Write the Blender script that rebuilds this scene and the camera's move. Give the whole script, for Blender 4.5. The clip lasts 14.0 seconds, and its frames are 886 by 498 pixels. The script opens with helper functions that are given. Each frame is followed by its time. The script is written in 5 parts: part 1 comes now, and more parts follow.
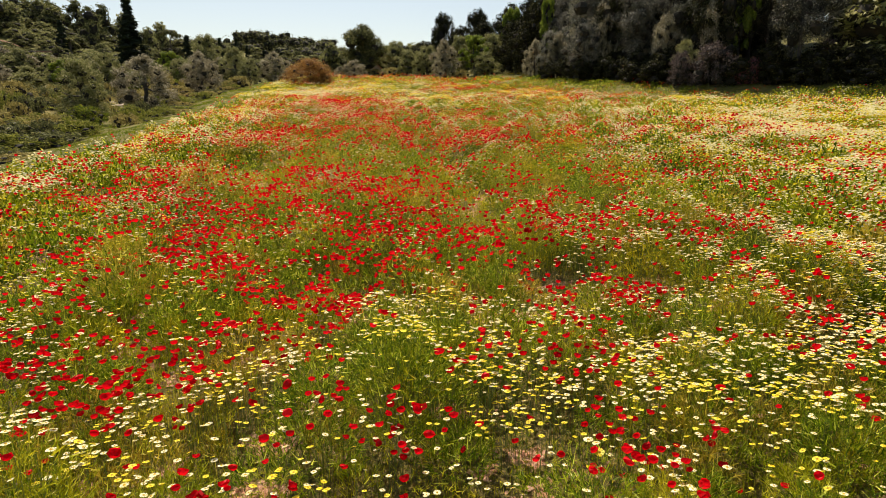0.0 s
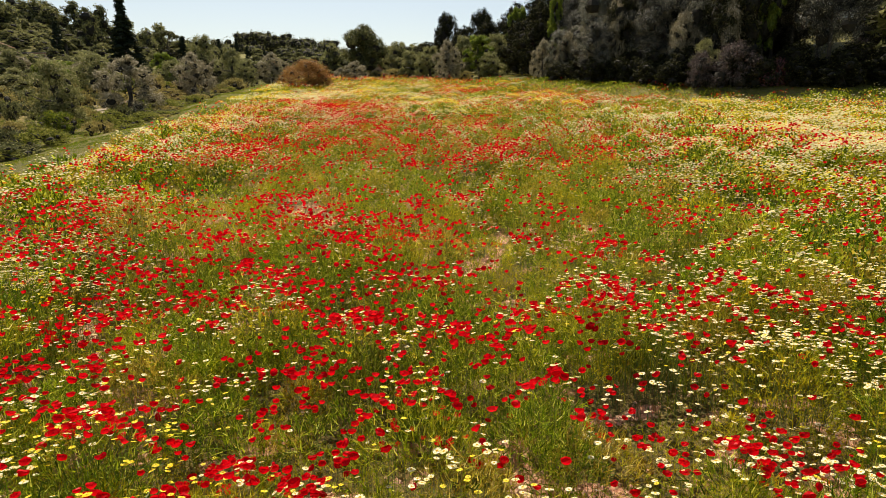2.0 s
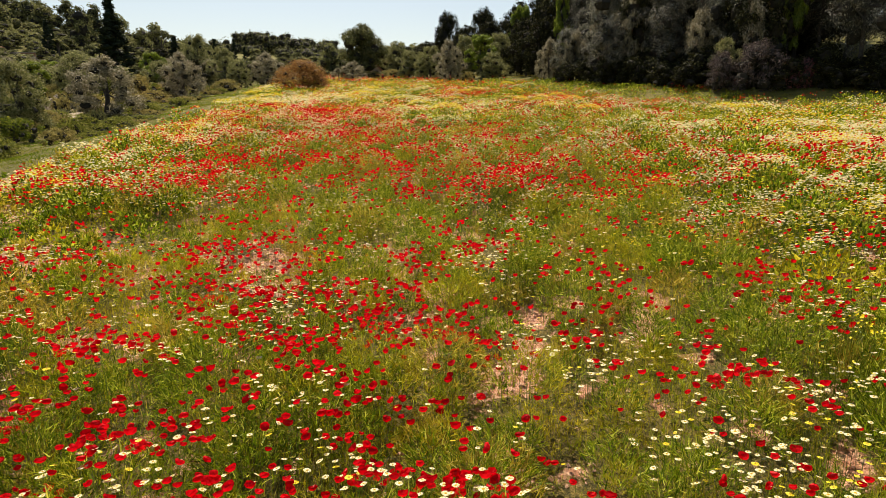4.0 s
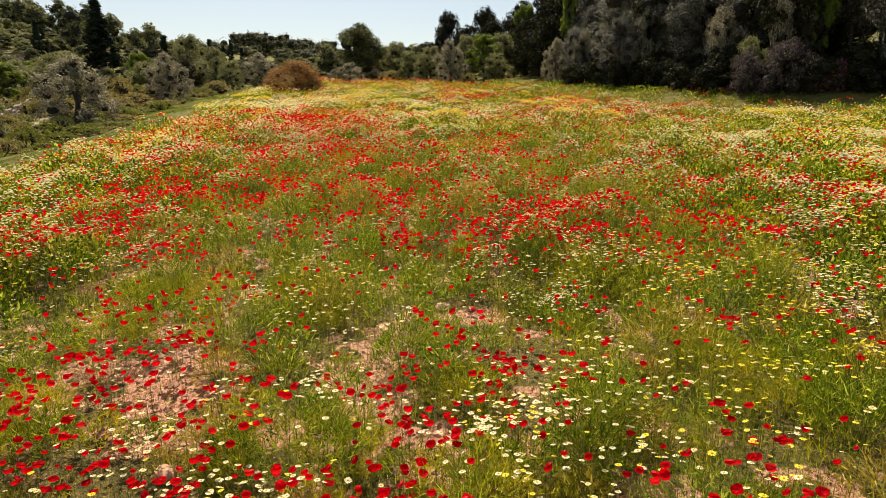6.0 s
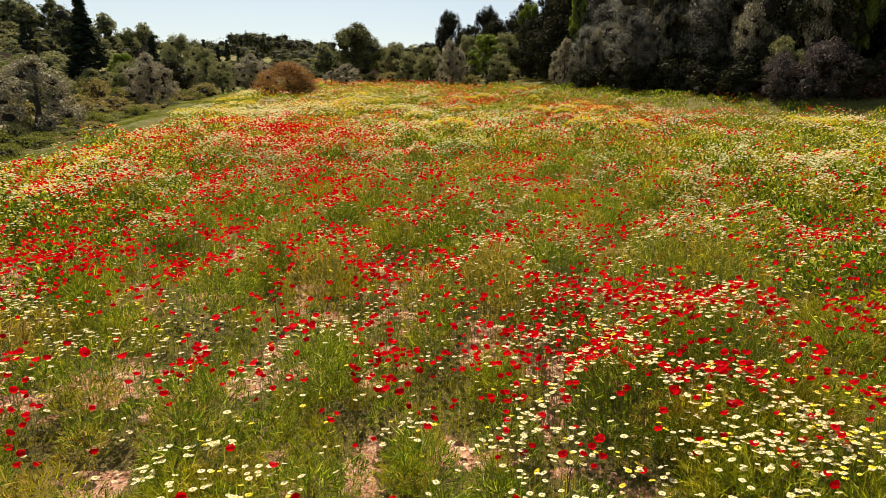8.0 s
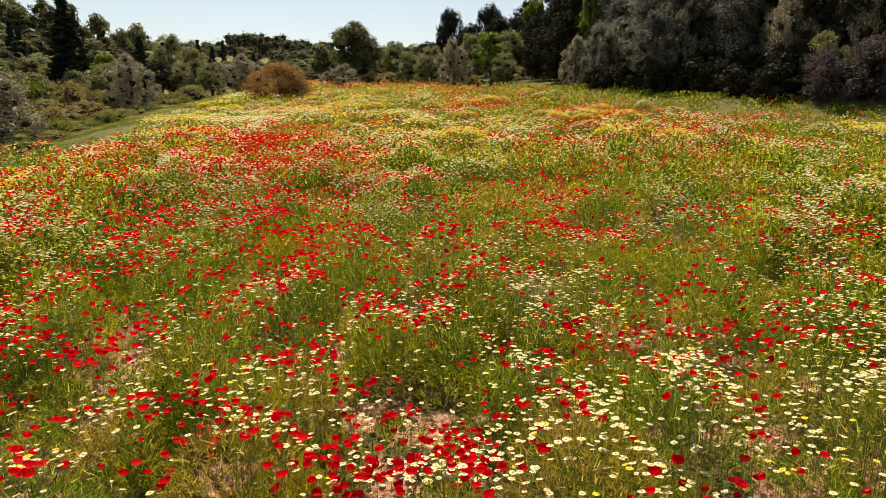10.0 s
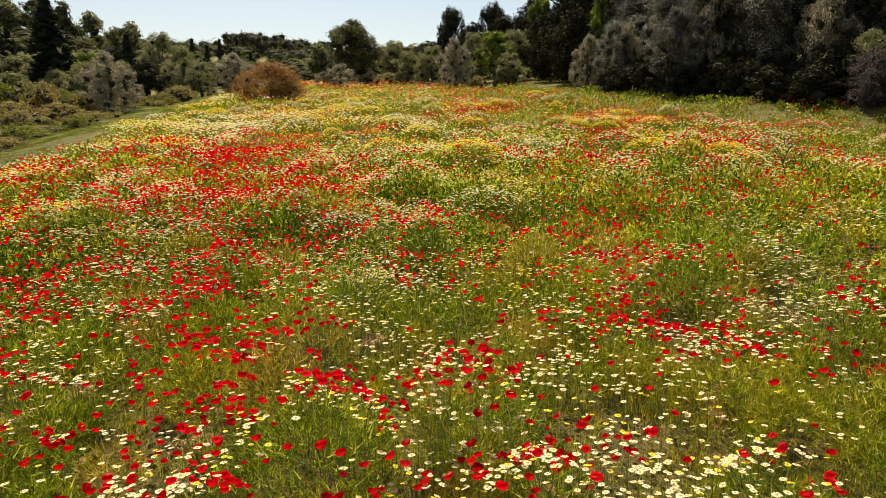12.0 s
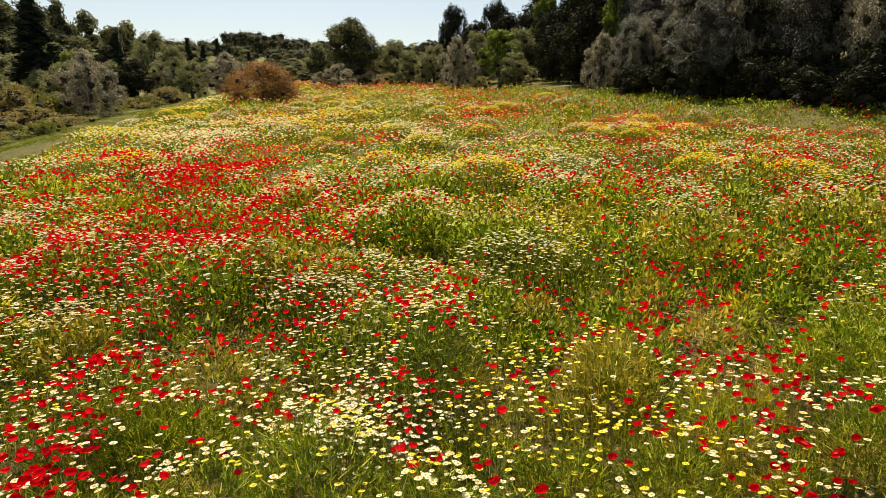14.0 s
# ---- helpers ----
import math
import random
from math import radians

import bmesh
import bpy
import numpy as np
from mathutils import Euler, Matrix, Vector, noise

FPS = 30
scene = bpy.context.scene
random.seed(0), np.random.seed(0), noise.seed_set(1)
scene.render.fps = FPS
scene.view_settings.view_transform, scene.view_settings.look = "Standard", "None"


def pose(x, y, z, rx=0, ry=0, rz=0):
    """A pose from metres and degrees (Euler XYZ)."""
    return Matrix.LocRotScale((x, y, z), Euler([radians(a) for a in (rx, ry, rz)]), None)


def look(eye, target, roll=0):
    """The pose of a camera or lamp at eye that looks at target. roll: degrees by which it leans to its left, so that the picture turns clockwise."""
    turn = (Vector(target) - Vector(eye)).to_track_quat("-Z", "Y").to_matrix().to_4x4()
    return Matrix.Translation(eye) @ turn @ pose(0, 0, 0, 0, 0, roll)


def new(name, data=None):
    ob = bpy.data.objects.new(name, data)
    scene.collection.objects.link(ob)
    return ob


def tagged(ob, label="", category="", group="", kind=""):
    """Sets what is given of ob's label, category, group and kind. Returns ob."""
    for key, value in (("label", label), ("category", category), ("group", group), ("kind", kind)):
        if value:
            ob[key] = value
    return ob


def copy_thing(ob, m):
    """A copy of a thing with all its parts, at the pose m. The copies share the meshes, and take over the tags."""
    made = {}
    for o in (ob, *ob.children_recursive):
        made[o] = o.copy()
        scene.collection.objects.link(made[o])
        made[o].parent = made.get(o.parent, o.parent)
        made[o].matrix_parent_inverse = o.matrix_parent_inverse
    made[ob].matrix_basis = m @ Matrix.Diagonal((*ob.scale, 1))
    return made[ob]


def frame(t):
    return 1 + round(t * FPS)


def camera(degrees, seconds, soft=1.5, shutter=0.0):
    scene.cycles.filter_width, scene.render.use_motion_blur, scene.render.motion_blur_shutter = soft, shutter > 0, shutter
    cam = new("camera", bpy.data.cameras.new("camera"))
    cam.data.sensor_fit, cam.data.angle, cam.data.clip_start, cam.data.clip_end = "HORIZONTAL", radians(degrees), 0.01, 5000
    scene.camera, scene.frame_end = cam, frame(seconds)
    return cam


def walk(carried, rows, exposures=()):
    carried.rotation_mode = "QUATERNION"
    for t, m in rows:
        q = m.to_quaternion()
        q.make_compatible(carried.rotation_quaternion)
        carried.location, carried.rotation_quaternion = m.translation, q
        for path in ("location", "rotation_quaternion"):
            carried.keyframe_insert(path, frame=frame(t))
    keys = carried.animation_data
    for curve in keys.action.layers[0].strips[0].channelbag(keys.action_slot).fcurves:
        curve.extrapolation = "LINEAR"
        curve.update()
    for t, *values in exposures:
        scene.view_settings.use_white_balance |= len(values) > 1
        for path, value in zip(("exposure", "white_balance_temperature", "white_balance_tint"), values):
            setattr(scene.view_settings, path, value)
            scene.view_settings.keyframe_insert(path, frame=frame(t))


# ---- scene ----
cam = camera(73.5, 14.0, soft=0.5)
# the field rises gently away from the camera: plan coordinates lie in the field's own plane
SLOPE = Matrix.Rotation(radians(5.0), 4, "X")
PATH = [
    (0, (-0.006, -0.107, 2.845), (0.058, 1.798, 2.237), -0.2),
    (0.5, (-0.011, 0.63, 2.845), (0.051, 2.535, 2.238), -0.3),
    (1, (-0.015, 1.371, 2.845), (0.047, 3.276, 2.238), -0.3),
    (1.5, (-0.016, 2.119, 2.845), (0.044, 4.024, 2.239), -0.3),
    (2, (-0.016, 2.879, 2.844), (0.039, 4.785, 2.239), -0.3),
    (2.5, (-0.015, 3.655, 2.844), (0.037, 5.561, 2.24), -0.3),
    (3, (-0.012, 4.45, 2.844), (0.042, 6.356, 2.24), -0.3),
    (5.3, (0.012, 8.204, 2.83), (0.066, 10.11, 2.227), -0.3),
    (5.5, (0.015, 8.542, 2.83), (0.069, 10.449, 2.23), -0.3),
    (6, (0.022, 9.421, 2.835), (0.076, 11.327, 2.234), -0.3),
    (6.5, (0.026, 10.335, 2.845), (0.08, 12.242, 2.245), -0.3),
    (7, (0.023, 11.274, 2.856), (0.079, 13.182, 2.258), -0.2),
    (7.5, (0.017, 12.22, 2.862), (0.071, 14.127, 2.262), -0.2),
    (8, (0.006, 13.174, 2.868), (0.061, 15.082, 2.27), -0.2),
    (8.2, (0.0, 13.552, 2.869), (0.052, 15.46, 2.272), -0.4),
    (10.3, (-0.067, 17.455, 2.878), (-0.015, 19.363, 2.279), -0.5),
    (10.5, (-0.075, 17.813, 2.878), (-0.021, 19.721, 2.28), -0.3),
    (11, (-0.095, 18.671, 2.879), (-0.041, 20.579, 2.281), -0.4),
    (11.5, (-0.116, 19.493, 2.88), (-0.062, 21.401, 2.281), -0.4),
    (12, (-0.138, 20.287, 2.881), (-0.084, 22.194, 2.283), -0.3),
    (12.5, (-0.16, 21.06, 2.882), (-0.106, 22.968, 2.284), -0.3),
    (13, (-0.183, 21.827, 2.883), (-0.13, 23.734, 2.284), -0.4),
    (13.5, (-0.205, 22.593, 2.884), (-0.154, 24.5, 2.285), -0.4),
    (14, (-0.226, 23.365, 2.886), (-0.174, 25.273, 2.287), -0.3),
]
walk(cam, [(t, SLOPE @ look(eye, target, roll)) for t, eye, target, roll in PATH], [(0, 0.6, 7600, 10), (14, 0.6, 7600, 10)])

# ---- light ----
SUN_EL, SUN_AZ = radians(58), radians(-12)
sun_way = Vector((math.sin(SUN_AZ) * math.cos(SUN_EL), math.cos(SUN_AZ) * math.cos(SUN_EL), math.sin(SUN_EL)))
world = bpy.data.worlds.new("sky")
scene.world = world
world.use_nodes = True
wn = world.node_tree
sky = wn.nodes.new("ShaderNodeTexSky")
sky.sky_type = "NISHITA"
sky.sun_disc = False
sky.sun_elevation, sky.sun_rotation = SUN_EL, SUN_AZ
sky.air_density, sky.dust_density, sky.ozone_density = 1.0, 1.2, 1.0
wn.links.new(sky.outputs[0], wn.nodes["Background"].inputs[0])
wn.nodes["Background"].inputs[1].default_value = 0.088
sun_data = bpy.data.lights.new("sun", "SUN")
sun_data.energy, sun_data.angle, sun_data.color = 5.0, radians(0.53), (1.0, 0.95, 0.87)
sun = new("sun", sun_data)
sun.matrix_world = look(sun_way * 200, (0, 0, 0))


# ---- materials ----
def node(nt, kind, **values):
    n = nt.nodes.new(kind)
    for key, value in values.items():
        n.inputs[key].default_value = value
    return n


def blank(name):
    m = bpy.data.materials.new(name)
    m.use_nodes = True
    nt = m.node_tree
    nt.nodes.clear()
    out = nt.nodes.new("ShaderNodeOutputMaterial")
    return m, nt, out


def ramp(nt, source, stops):
    r = nt.nodes.new("ShaderNodeValToRGB")
    els = r.color_ramp.elements
    while len(els) < len(stops):
        els.new(0.5)
    for e, (p, c) in zip(els, stops):
        e.position, e.color = p, (*c, 1)
    nt.links.new(source, r.inputs[0])
    return r.outputs[0]


def grain(nt, scale, detail=4.0, rough=0.6, source=None):
    if source is None:
        source = nt.nodes.new("ShaderNodeTexCoord").outputs["Object"]
    n = node(nt, "ShaderNodeTexNoise", Scale=scale, Detail=detail, Roughness=rough)
    nt.links.new(source, n.inputs["Vector"])
    return n.outputs[0]


def blend(nt, factor, a, b, kind="MIX"):
    n = nt.nodes.new("ShaderNodeMix")
    n.data_type, n.blend_type = "RGBA", kind
    for socket, value in ((n.inputs[0], factor), (n.inputs[6], a), (n.inputs[7], b)):
        if isinstance(value, (int, float)):
            socket.default_value = value
        elif isinstance(value, tuple):
            socket.default_value = (*value, 1)
        else:
            nt.links.new(value, socket)
    return n.outputs[2]


def leafy(name, stops, through_light=0.4, gloss=0.03, rough=0.5, patch=0.0, patch_colour=(0.2, 0.2, 0.05)):
    """Thin leaves, blades or petals: each piece has a tint of its own, and light comes through."""
    m, nt, out = blank(name)
    geo = nt.nodes.new("ShaderNodeNewGeometry")
    colour = ramp(nt, geo.outputs["Random Per Island"], stops)
    if patch:
        large = ramp(nt, grain(nt, patch, 3.0), [(0.4, (0, 0, 0)), (0.65, (1, 1, 1))])
        small = ramp(nt, grain(nt, patch * 6, 2.0), [(0.38, (0.55, 0.72, 0.6)), (0.62, (1.15, 1.1, 1.1))])
        colour = blend(nt, large, colour, blend(nt, 0.6, colour, patch_colour))
        colour = blend(nt, 1.0, colour, small, "MULTIPLY")
    diffuse = node(nt, "ShaderNodeBsdfDiffuse")
    trans = node(nt, "ShaderNodeBsdfTranslucent")
    shine = node(nt, "ShaderNodeBsdfGlossy", Roughness=rough)
    nt.links.new(colour, diffuse.inputs[0])
    nt.links.new(colour, trans.inputs[0])
    a = node(nt, "ShaderNodeMixShader", Fac=through_light)
    nt.links.new(diffuse.outputs[0], a.inputs[1])
    nt.links.new(trans.outputs[0], a.inputs[2])
    b = node(nt, "ShaderNodeMixShader", Fac=gloss)
    nt.links.new(a.outputs[0], b.inputs[1])
    nt.links.new(shine.outputs[0], b.inputs[2])
    nt.links.new(b.outputs[0], out.inputs[0])
    return m


def solid(name, stops, scale, rough=0.85, bump=0.3, bump_scale=None, depth=0.02):
    """Rough solid matter (earth, bark, stone, plaster) with stains at two sizes and fine relief."""
    m, nt, out = blank(name)
    p = node(nt, "ShaderNodeBsdfPrincipled", Roughness=rough)
    base = ramp(nt, grain(nt, scale, 6.0, 0.65), stops)
    stain = ramp(nt, grain(nt, scale * 0.17, 3.0), [(0.35, (0.7, 0.7, 0.7)), (0.65, (1.0, 1.0, 1.0))])
    nt.links.new(blend(nt, 1.0, base, stain, "MULTIPLY"), p.inputs["Base Color"])
    bp = node(nt, "ShaderNodeBump", Strength=bump, Distance=depth)
    nt.links.new(grain(nt, bump_scale or scale * 3, 6.0, 0.7), bp.inputs["Height"])
    nt.links.new(bp.outputs[0], p.inputs["Normal"])
    nt.links.new(p.outputs[0], out.inputs[0])
    return m


def ground_material():
    m, nt, out = blank("earth_and_turf")
    p = node(nt, "ShaderNodeBsdfPrincipled", Roughness=0.95)
    at = nt.nodes.new("ShaderNodeAttribute")
    at.attribute_name = "cover"
    sep = nt.nodes.new("ShaderNodeSeparateColor")
    nt.links.new(at.outputs["Color"], sep.inputs[0])
    co = nt.nodes.new("ShaderNodeTexCoord").outputs["Object"]
    soil = ramp(nt, grain(nt, 15.0, 8.0, 0.75, co), [(0.36, (0.22, 0.092, 0.055)), (0.47, (0.68, 0.30, 0.165)), (0.60, (0.90, 0.55, 0.36))])
    # cover under the plants, darkened in colour to read as foliage in shade
    shaded_litter = ramp(nt, grain(nt, 24.0, 8.0, 0.8, co), [(0.36, (0.035, 0.035, 0.004)), (0.5, (0.15, 0.115, 0.018)), (0.64, (0.42, 0.29, 0.075))])
    turf = ramp(nt, grain(nt, 3.0, 8.0, 0.75, co), [(0.3, (0.05, 0.055, 0.004)), (0.5, (0.115, 0.105, 0.009)), (0.72, (0.21, 0.165, 0.022))])
    edge = nt.nodes.new("ShaderNodeMath")
    edge.operation = "ADD"
    nt.links.new(sep.outputs[0], edge.inputs[0])
    fine = node(nt, "ShaderNodeMath")
    fine.operation = "MULTIPLY_ADD"
    nt.links.new(grain(nt, 5.0, 6.0, 0.7, co), fine.inputs[0])
    fine.inputs[1].default_value, fine.inputs[2].default_value = 1.2, -0.6
    nt.links.new(fine.outputs[0], edge.inputs[1])
    bare = ramp(nt, edge.outputs[0], [(0.42, (0, 0, 0)), (0.58, (1, 1, 1))])
    c = blend(nt, bare, shaded_litter, soil)
    c = blend(nt, sep.outputs[1], c, turf)
    pale = ramp(nt, grain(nt, 4.0, 6.0, 0.7, co), [(0.3, (0.36, 0.27, 0.2)), (0.7, (0.6, 0.5, 0.4))])
    c = blend(nt, sep.outputs[2], c, pale)
    nt.links.new(c, p.inputs["Base Color"])
    bp = node(nt, "ShaderNodeBump", Strength=1.0, Distance=0.09)
    nt.links.new(grain(nt, 22.0, 8.0, 0.75, co), bp.inputs["Height"])
    nt.links.new(bp.outputs[0], p.inputs["Normal"])
    nt.links.new(p.outputs[0], out.inputs[0])
    return m


GROUND = ground_material()
POPPY = leafy("poppy_petal", [(0.0, (0.46, 0.001, 0.005)), (0.3, (0.63, 0.003, 0.010)), (0.85, (0.73, 0.005, 0.014)), (1.0, (0.78, 0.014, 0.022))], 0.45, 0.012)
POPPY_EYE = solid("poppy_eye", [(0.3, (0.008, 0.006, 0.008)), (0.7, (0.03, 0.02, 0.03))], 60.0)
CREAM = leafy("cream_ray", [(0.0, (0.64, 0.54, 0.21)), (0.4, (0.73, 0.67, 0.38)), (1.0, (0.78, 0.75, 0.56))], 0.35, 0.015)
YELLOW = leafy("yellow_ray", [(0.0, (0.70, 0.50, 0.015)), (0.5, (0.78, 0.65, 0.035)), (1.0, (0.80, 0.72, 0.12))], 0.35, 0.015)
GOLD_EYE = solid("golden_disc", [(0.3, (0.5, 0.26, 0.01)), (0.7, (0.75, 0.48, 0.02))], 80.0)
STEM = leafy("green_stem", [(0.0, (0.07, 0.11, 0.02)), (1.0, (0.15, 0.19, 0.04))], 0.3, 0.05)
BLADE = leafy("meadow_blade", [(0.0, (0.079, 0.106, 0.004)), (0.4, (0.252, 0.289, 0.011)), (0.75, (0.525, 0.484, 0.031)), (1.0, (0.8, 0.708, 0.165))], 0.45, 0.01, 0.45, 0.55, (0.66, 0.47, 0.03))
FRESH = leafy("fresh_blade", [(0.0, (0.06, 0.105, 0.005)), (0.5, (0.15, 0.215, 0.011)), (0.85, (0.25, 0.29, 0.022)), (1.0, (0.36, 0.32, 0.06))], 0.5, 0.008, 0.6, 0.35, (0.24, 0.20, 0.03))
GREEN_BLADE = leafy("green_blade", [(0.0, (0.06, 0.072, 0.004)), (0.5, (0.145, 0.14, 0.008)), (0.8, (0.23, 0.19, 0.015)), (1.0, (0.34, 0.26, 0.04))], 0.45, 0.006, 0.6, 0.2, (0.24, 0.165, 0.02))
DRY_BLADE = leafy("dry_blade", [(0.0, (0.10, 0.11, 0.018)), (0.5, (0.23, 0.215, 0.05)), (1.0, (0.44, 0.37, 0.14))], 0.4, 0.008, 0.6, 0.25, (0.14, 0.17, 0.025))
LUSH = leafy("lush_herb_leaf", [(0.0, (0.038, 0.077, 0.004)), (0.5, (0.141, 0.214, 0.01)), (0.85, (0.384, 0.442, 0.026)), (1.0, (0.8, 0.8, 0.13))], 0.42, 0.012, 0.45)
STRAW = leafy("straw_herb_leaf", [(0.0, (0.16, 0.11, 0.012)), (0.5, (0.40, 0.30, 0.03)), (0.85, (0.60, 0.46, 0.06)), (1.0, (0.76, 0.62, 0.20))], 0.5, 0.012, 0.45)
LEAFLET = leafy("meadow_leaf", [(0.0, (0.046, 0.081, 0.003)), (0.4, (0.182, 0.238, 0.009)), (0.75, (0.473, 0.476, 0.024)), (1.0, (0.8, 0.769, 0.132))], 0.45, 0.012, 0.45, 0.5, (0.66, 0.49, 0.026))
FERNY = leafy("daisy_foliage", [(0.0, (0.045, 0.07, 0.006)), (0.6, (0.13, 0.165, 0.014)), (1.0, (0.28, 0.28, 0.03))], 0.5, 0.015)
OLIVE = leafy("olive_leaf", [(0.0, (0.016, 0.016, 0.009)), (0.5, (0.052, 0.050, 0.032)), (0.84, (0.18, 0.17, 0.12)), (1.0, (0.52, 0.49, 0.41))], 0.14, 0.045, 0.42)
MIXED = leafy("grey_olive_leaf", [(0.0, (0.036, 0.037, 0.022)), (0.5, (0.12, 0.12, 0.078)), (0.84, (0.38, 0.365, 0.27)), (1.0, (0.68, 0.66, 0.57))], 0.14, 0.045, 0.42)
SILVER = leafy("silvery_leaf", [(0.0, (0.085, 0.077, 0.04)), (0.5, (0.25, 0.22, 0.135)), (0.85, (0.44, 0.39, 0.27)), (1.0, (0.66, 0.60, 0.49))], 0.38, 0.012, 0.45)
# leaf colour lowered to take in the shade at the wood's foot
DARK = leafy("shade_dark_leaf", [(0.0, (0.008, 0.009, 0.004)), (0.6, (0.022, 0.023, 0.008)), (0.9, (0.05, 0.05, 0.018)), (1.0, (0.16, 0.15, 0.06))], 0.15, 0.008, 0.5)
DUSKY = leafy("dusky_leaf", [(0.0, (0.04, 0.045, 0.016)), (0.6, (0.11, 0.117, 0.042)), (1.0, (0.28, 0.27, 0.115))], 0.35, 0.012, 0.45)
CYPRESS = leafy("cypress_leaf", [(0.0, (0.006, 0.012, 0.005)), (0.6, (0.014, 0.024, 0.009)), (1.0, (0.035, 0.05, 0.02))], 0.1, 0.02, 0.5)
SAGE = leafy("sage_leaf", [(0.0, (0.075, 0.085, 0.026)), (0.5, (0.20, 0.205, 0.072)), (0.85, (0.34, 0.325, 0.14)), (1.0, (0.52, 0.48, 0.29))], 0.38, 0.012, 0.45)
LIME = leafy("fresh_leaf", [(0.0, (0.07, 0.11, 0.01)), (0.6, (0.16, 0.21, 0.02)), (1.0, (0.28, 0.33, 0.05))], 0.45, 0.02)
RUST = leafy("rusty_leaf", [(0.0, (0.15, 0.065, 0.018)), (0.6, (0.31, 0.145, 0.04)), (1.0, (0.42, 0.25, 0.075))], 0.4, 0.02)
WINE = leafy("wine_red_leaf", [(0.0, (0.09, 0.018, 0.025)), (0.6, (0.20, 0.045, 0.055)), (1.0, (0.32, 0.12, 0.11))], 0.35, 0.05)
MAUVE = leafy("mauve_leaf", [(0.0, (0.034, 0.024, 0.022)), (0.6, (0.10, 0.074, 0.066)), (1.0, (0.28, 0.215, 0.19))], 0.2, 0.02, 0.45)
SCRUB_GREEN = leafy("scrub_leaf", [(0.0, (0.07, 0.085, 0.012)), (0.5, (0.17, 0.185, 0.028)), (1.0, (0.34, 0.32, 0.08))], 0.4, 0.01, 0.6)
TWIGGY = leafy("bramble_leaf", [(0.0, (0.12, 0.10, 0.028)), (0.5, (0.26, 0.215, 0.065)), (1.0, (0.44, 0.36, 0.14))], 0.4, 0.01, 0.6)
# near-black lumps within the crowns: their inner shade put into a colour
CROWN_SHADE = solid("inner_crown_shade", [(0.3, (0.012, 0.010, 0.006)), (0.7, (0.035, 0.03, 0.018))], 5.0, 0.95, 0.8)
BARK = solid("grey_bark", [(0.3, (0.03, 0.025, 0.02)), (0.7, (0.10, 0.085, 0.068))], 7.0, 0.9, 0.7)
STONE = solid("dry_stone", [(0.3, (0.26, 0.20, 0.15)), (0.7, (0.52, 0.43, 0.34))], 4.0, 0.9, 0.5)
CLOD = solid("pale_clod", [(0.3, (0.54, 0.26, 0.15)), (0.7, (0.84, 0.53, 0.37))], 20.0, 0.95, 0.4)
PLASTER = solid("white_plaster", [(0.3, (0.66, 0.64, 0.60)), (0.7, (0.80, 0.78, 0.74))], 1.5, 0.9, 0.2)
ROOF = solid("terracotta_tile", [(0.3, (0.30, 0.13, 0.08)), (0.7, (0.48, 0.25, 0.16))], 5.0, 0.9, 0.5)
RUDDY = solid("ruddy_wall", [(0.3, (0.26, 0.12, 0.08)), (0.7, (0.40, 0.21, 0.15))], 2.0, 0.9, 0.4)
SHUTTER = solid("dark_opening", [(0.3, (0.02, 0.02, 0.02)), (0.7, (0.05, 0.045, 0.04))], 5.0, 0.7, 0.2)

# ---- the plan: heights and borders of the field, in the field's plane ----
rng = np.random.default_rng(7)
LATTICE = rng.random((64, 64))


def ripple(x, y, size, shift=0.0):
    """Smooth noise from 0 to 1 with bumps about that many metres wide."""
    x, y = np.asarray(x, float) / size + shift * 7.3 + 400, np.asarray(y, float) / size + shift * 3.1 + 400
    i, j = np.floor(x).astype(int), np.floor(y).astype(int)
    u, v = x - i, y - j
    u, v = u * u * (3 - 2 * u), v * v * (3 - 2 * v)
    i, j, k, l = i % 64, j % 64, (i + 1) % 64, (j + 1) % 64
    return (LATTICE[i, j] * (1 - u) + LATTICE[k, j] * u) * (1 - v) + (LATTICE[i, l] * (1 - u) + LATTICE[k, l] * u) * v


def step(a, b, v):
    t = np.clip((np.asarray(v, float) - a) / (b - a), 0, 1)
    return t * t * (3 - 2 * t)


def left_border(y):
    return np.interp(y, [0, 19, 25, 33, 41, 47, 53, 61, 71, 81, 130], [-9.9, -10.5, -11.1, -11.9, -12.7, -14.1, -15.4, -17.1, -18.3, -19.4, -20.0]) + 0.8 * (ripple(0 * y, y, 5.0) - 0.5)


def right_border(y):
    return np.interp(y, [0, 20, 36, 41, 44, 46.5, 50, 56, 70, 84, 100, 120], [38, 36, 32, 28, 23.5, 18.5, 15.4, 12.3, 8.4, 5.5, 1, -9]) + 3.4 * (ripple(0 * y + 9, y, 4.0) - 0.5)


def tree_line(y):
    return np.interp(y, [0, 30, 43, 45.5, 47.5, 50, 53, 57, 61, 64, 70, 80, 100, 130], [42, 37, 30, 26, 22.5, 19, 17, 15.2, 13.4, 12.8, 12, 12.5, 14, 14])


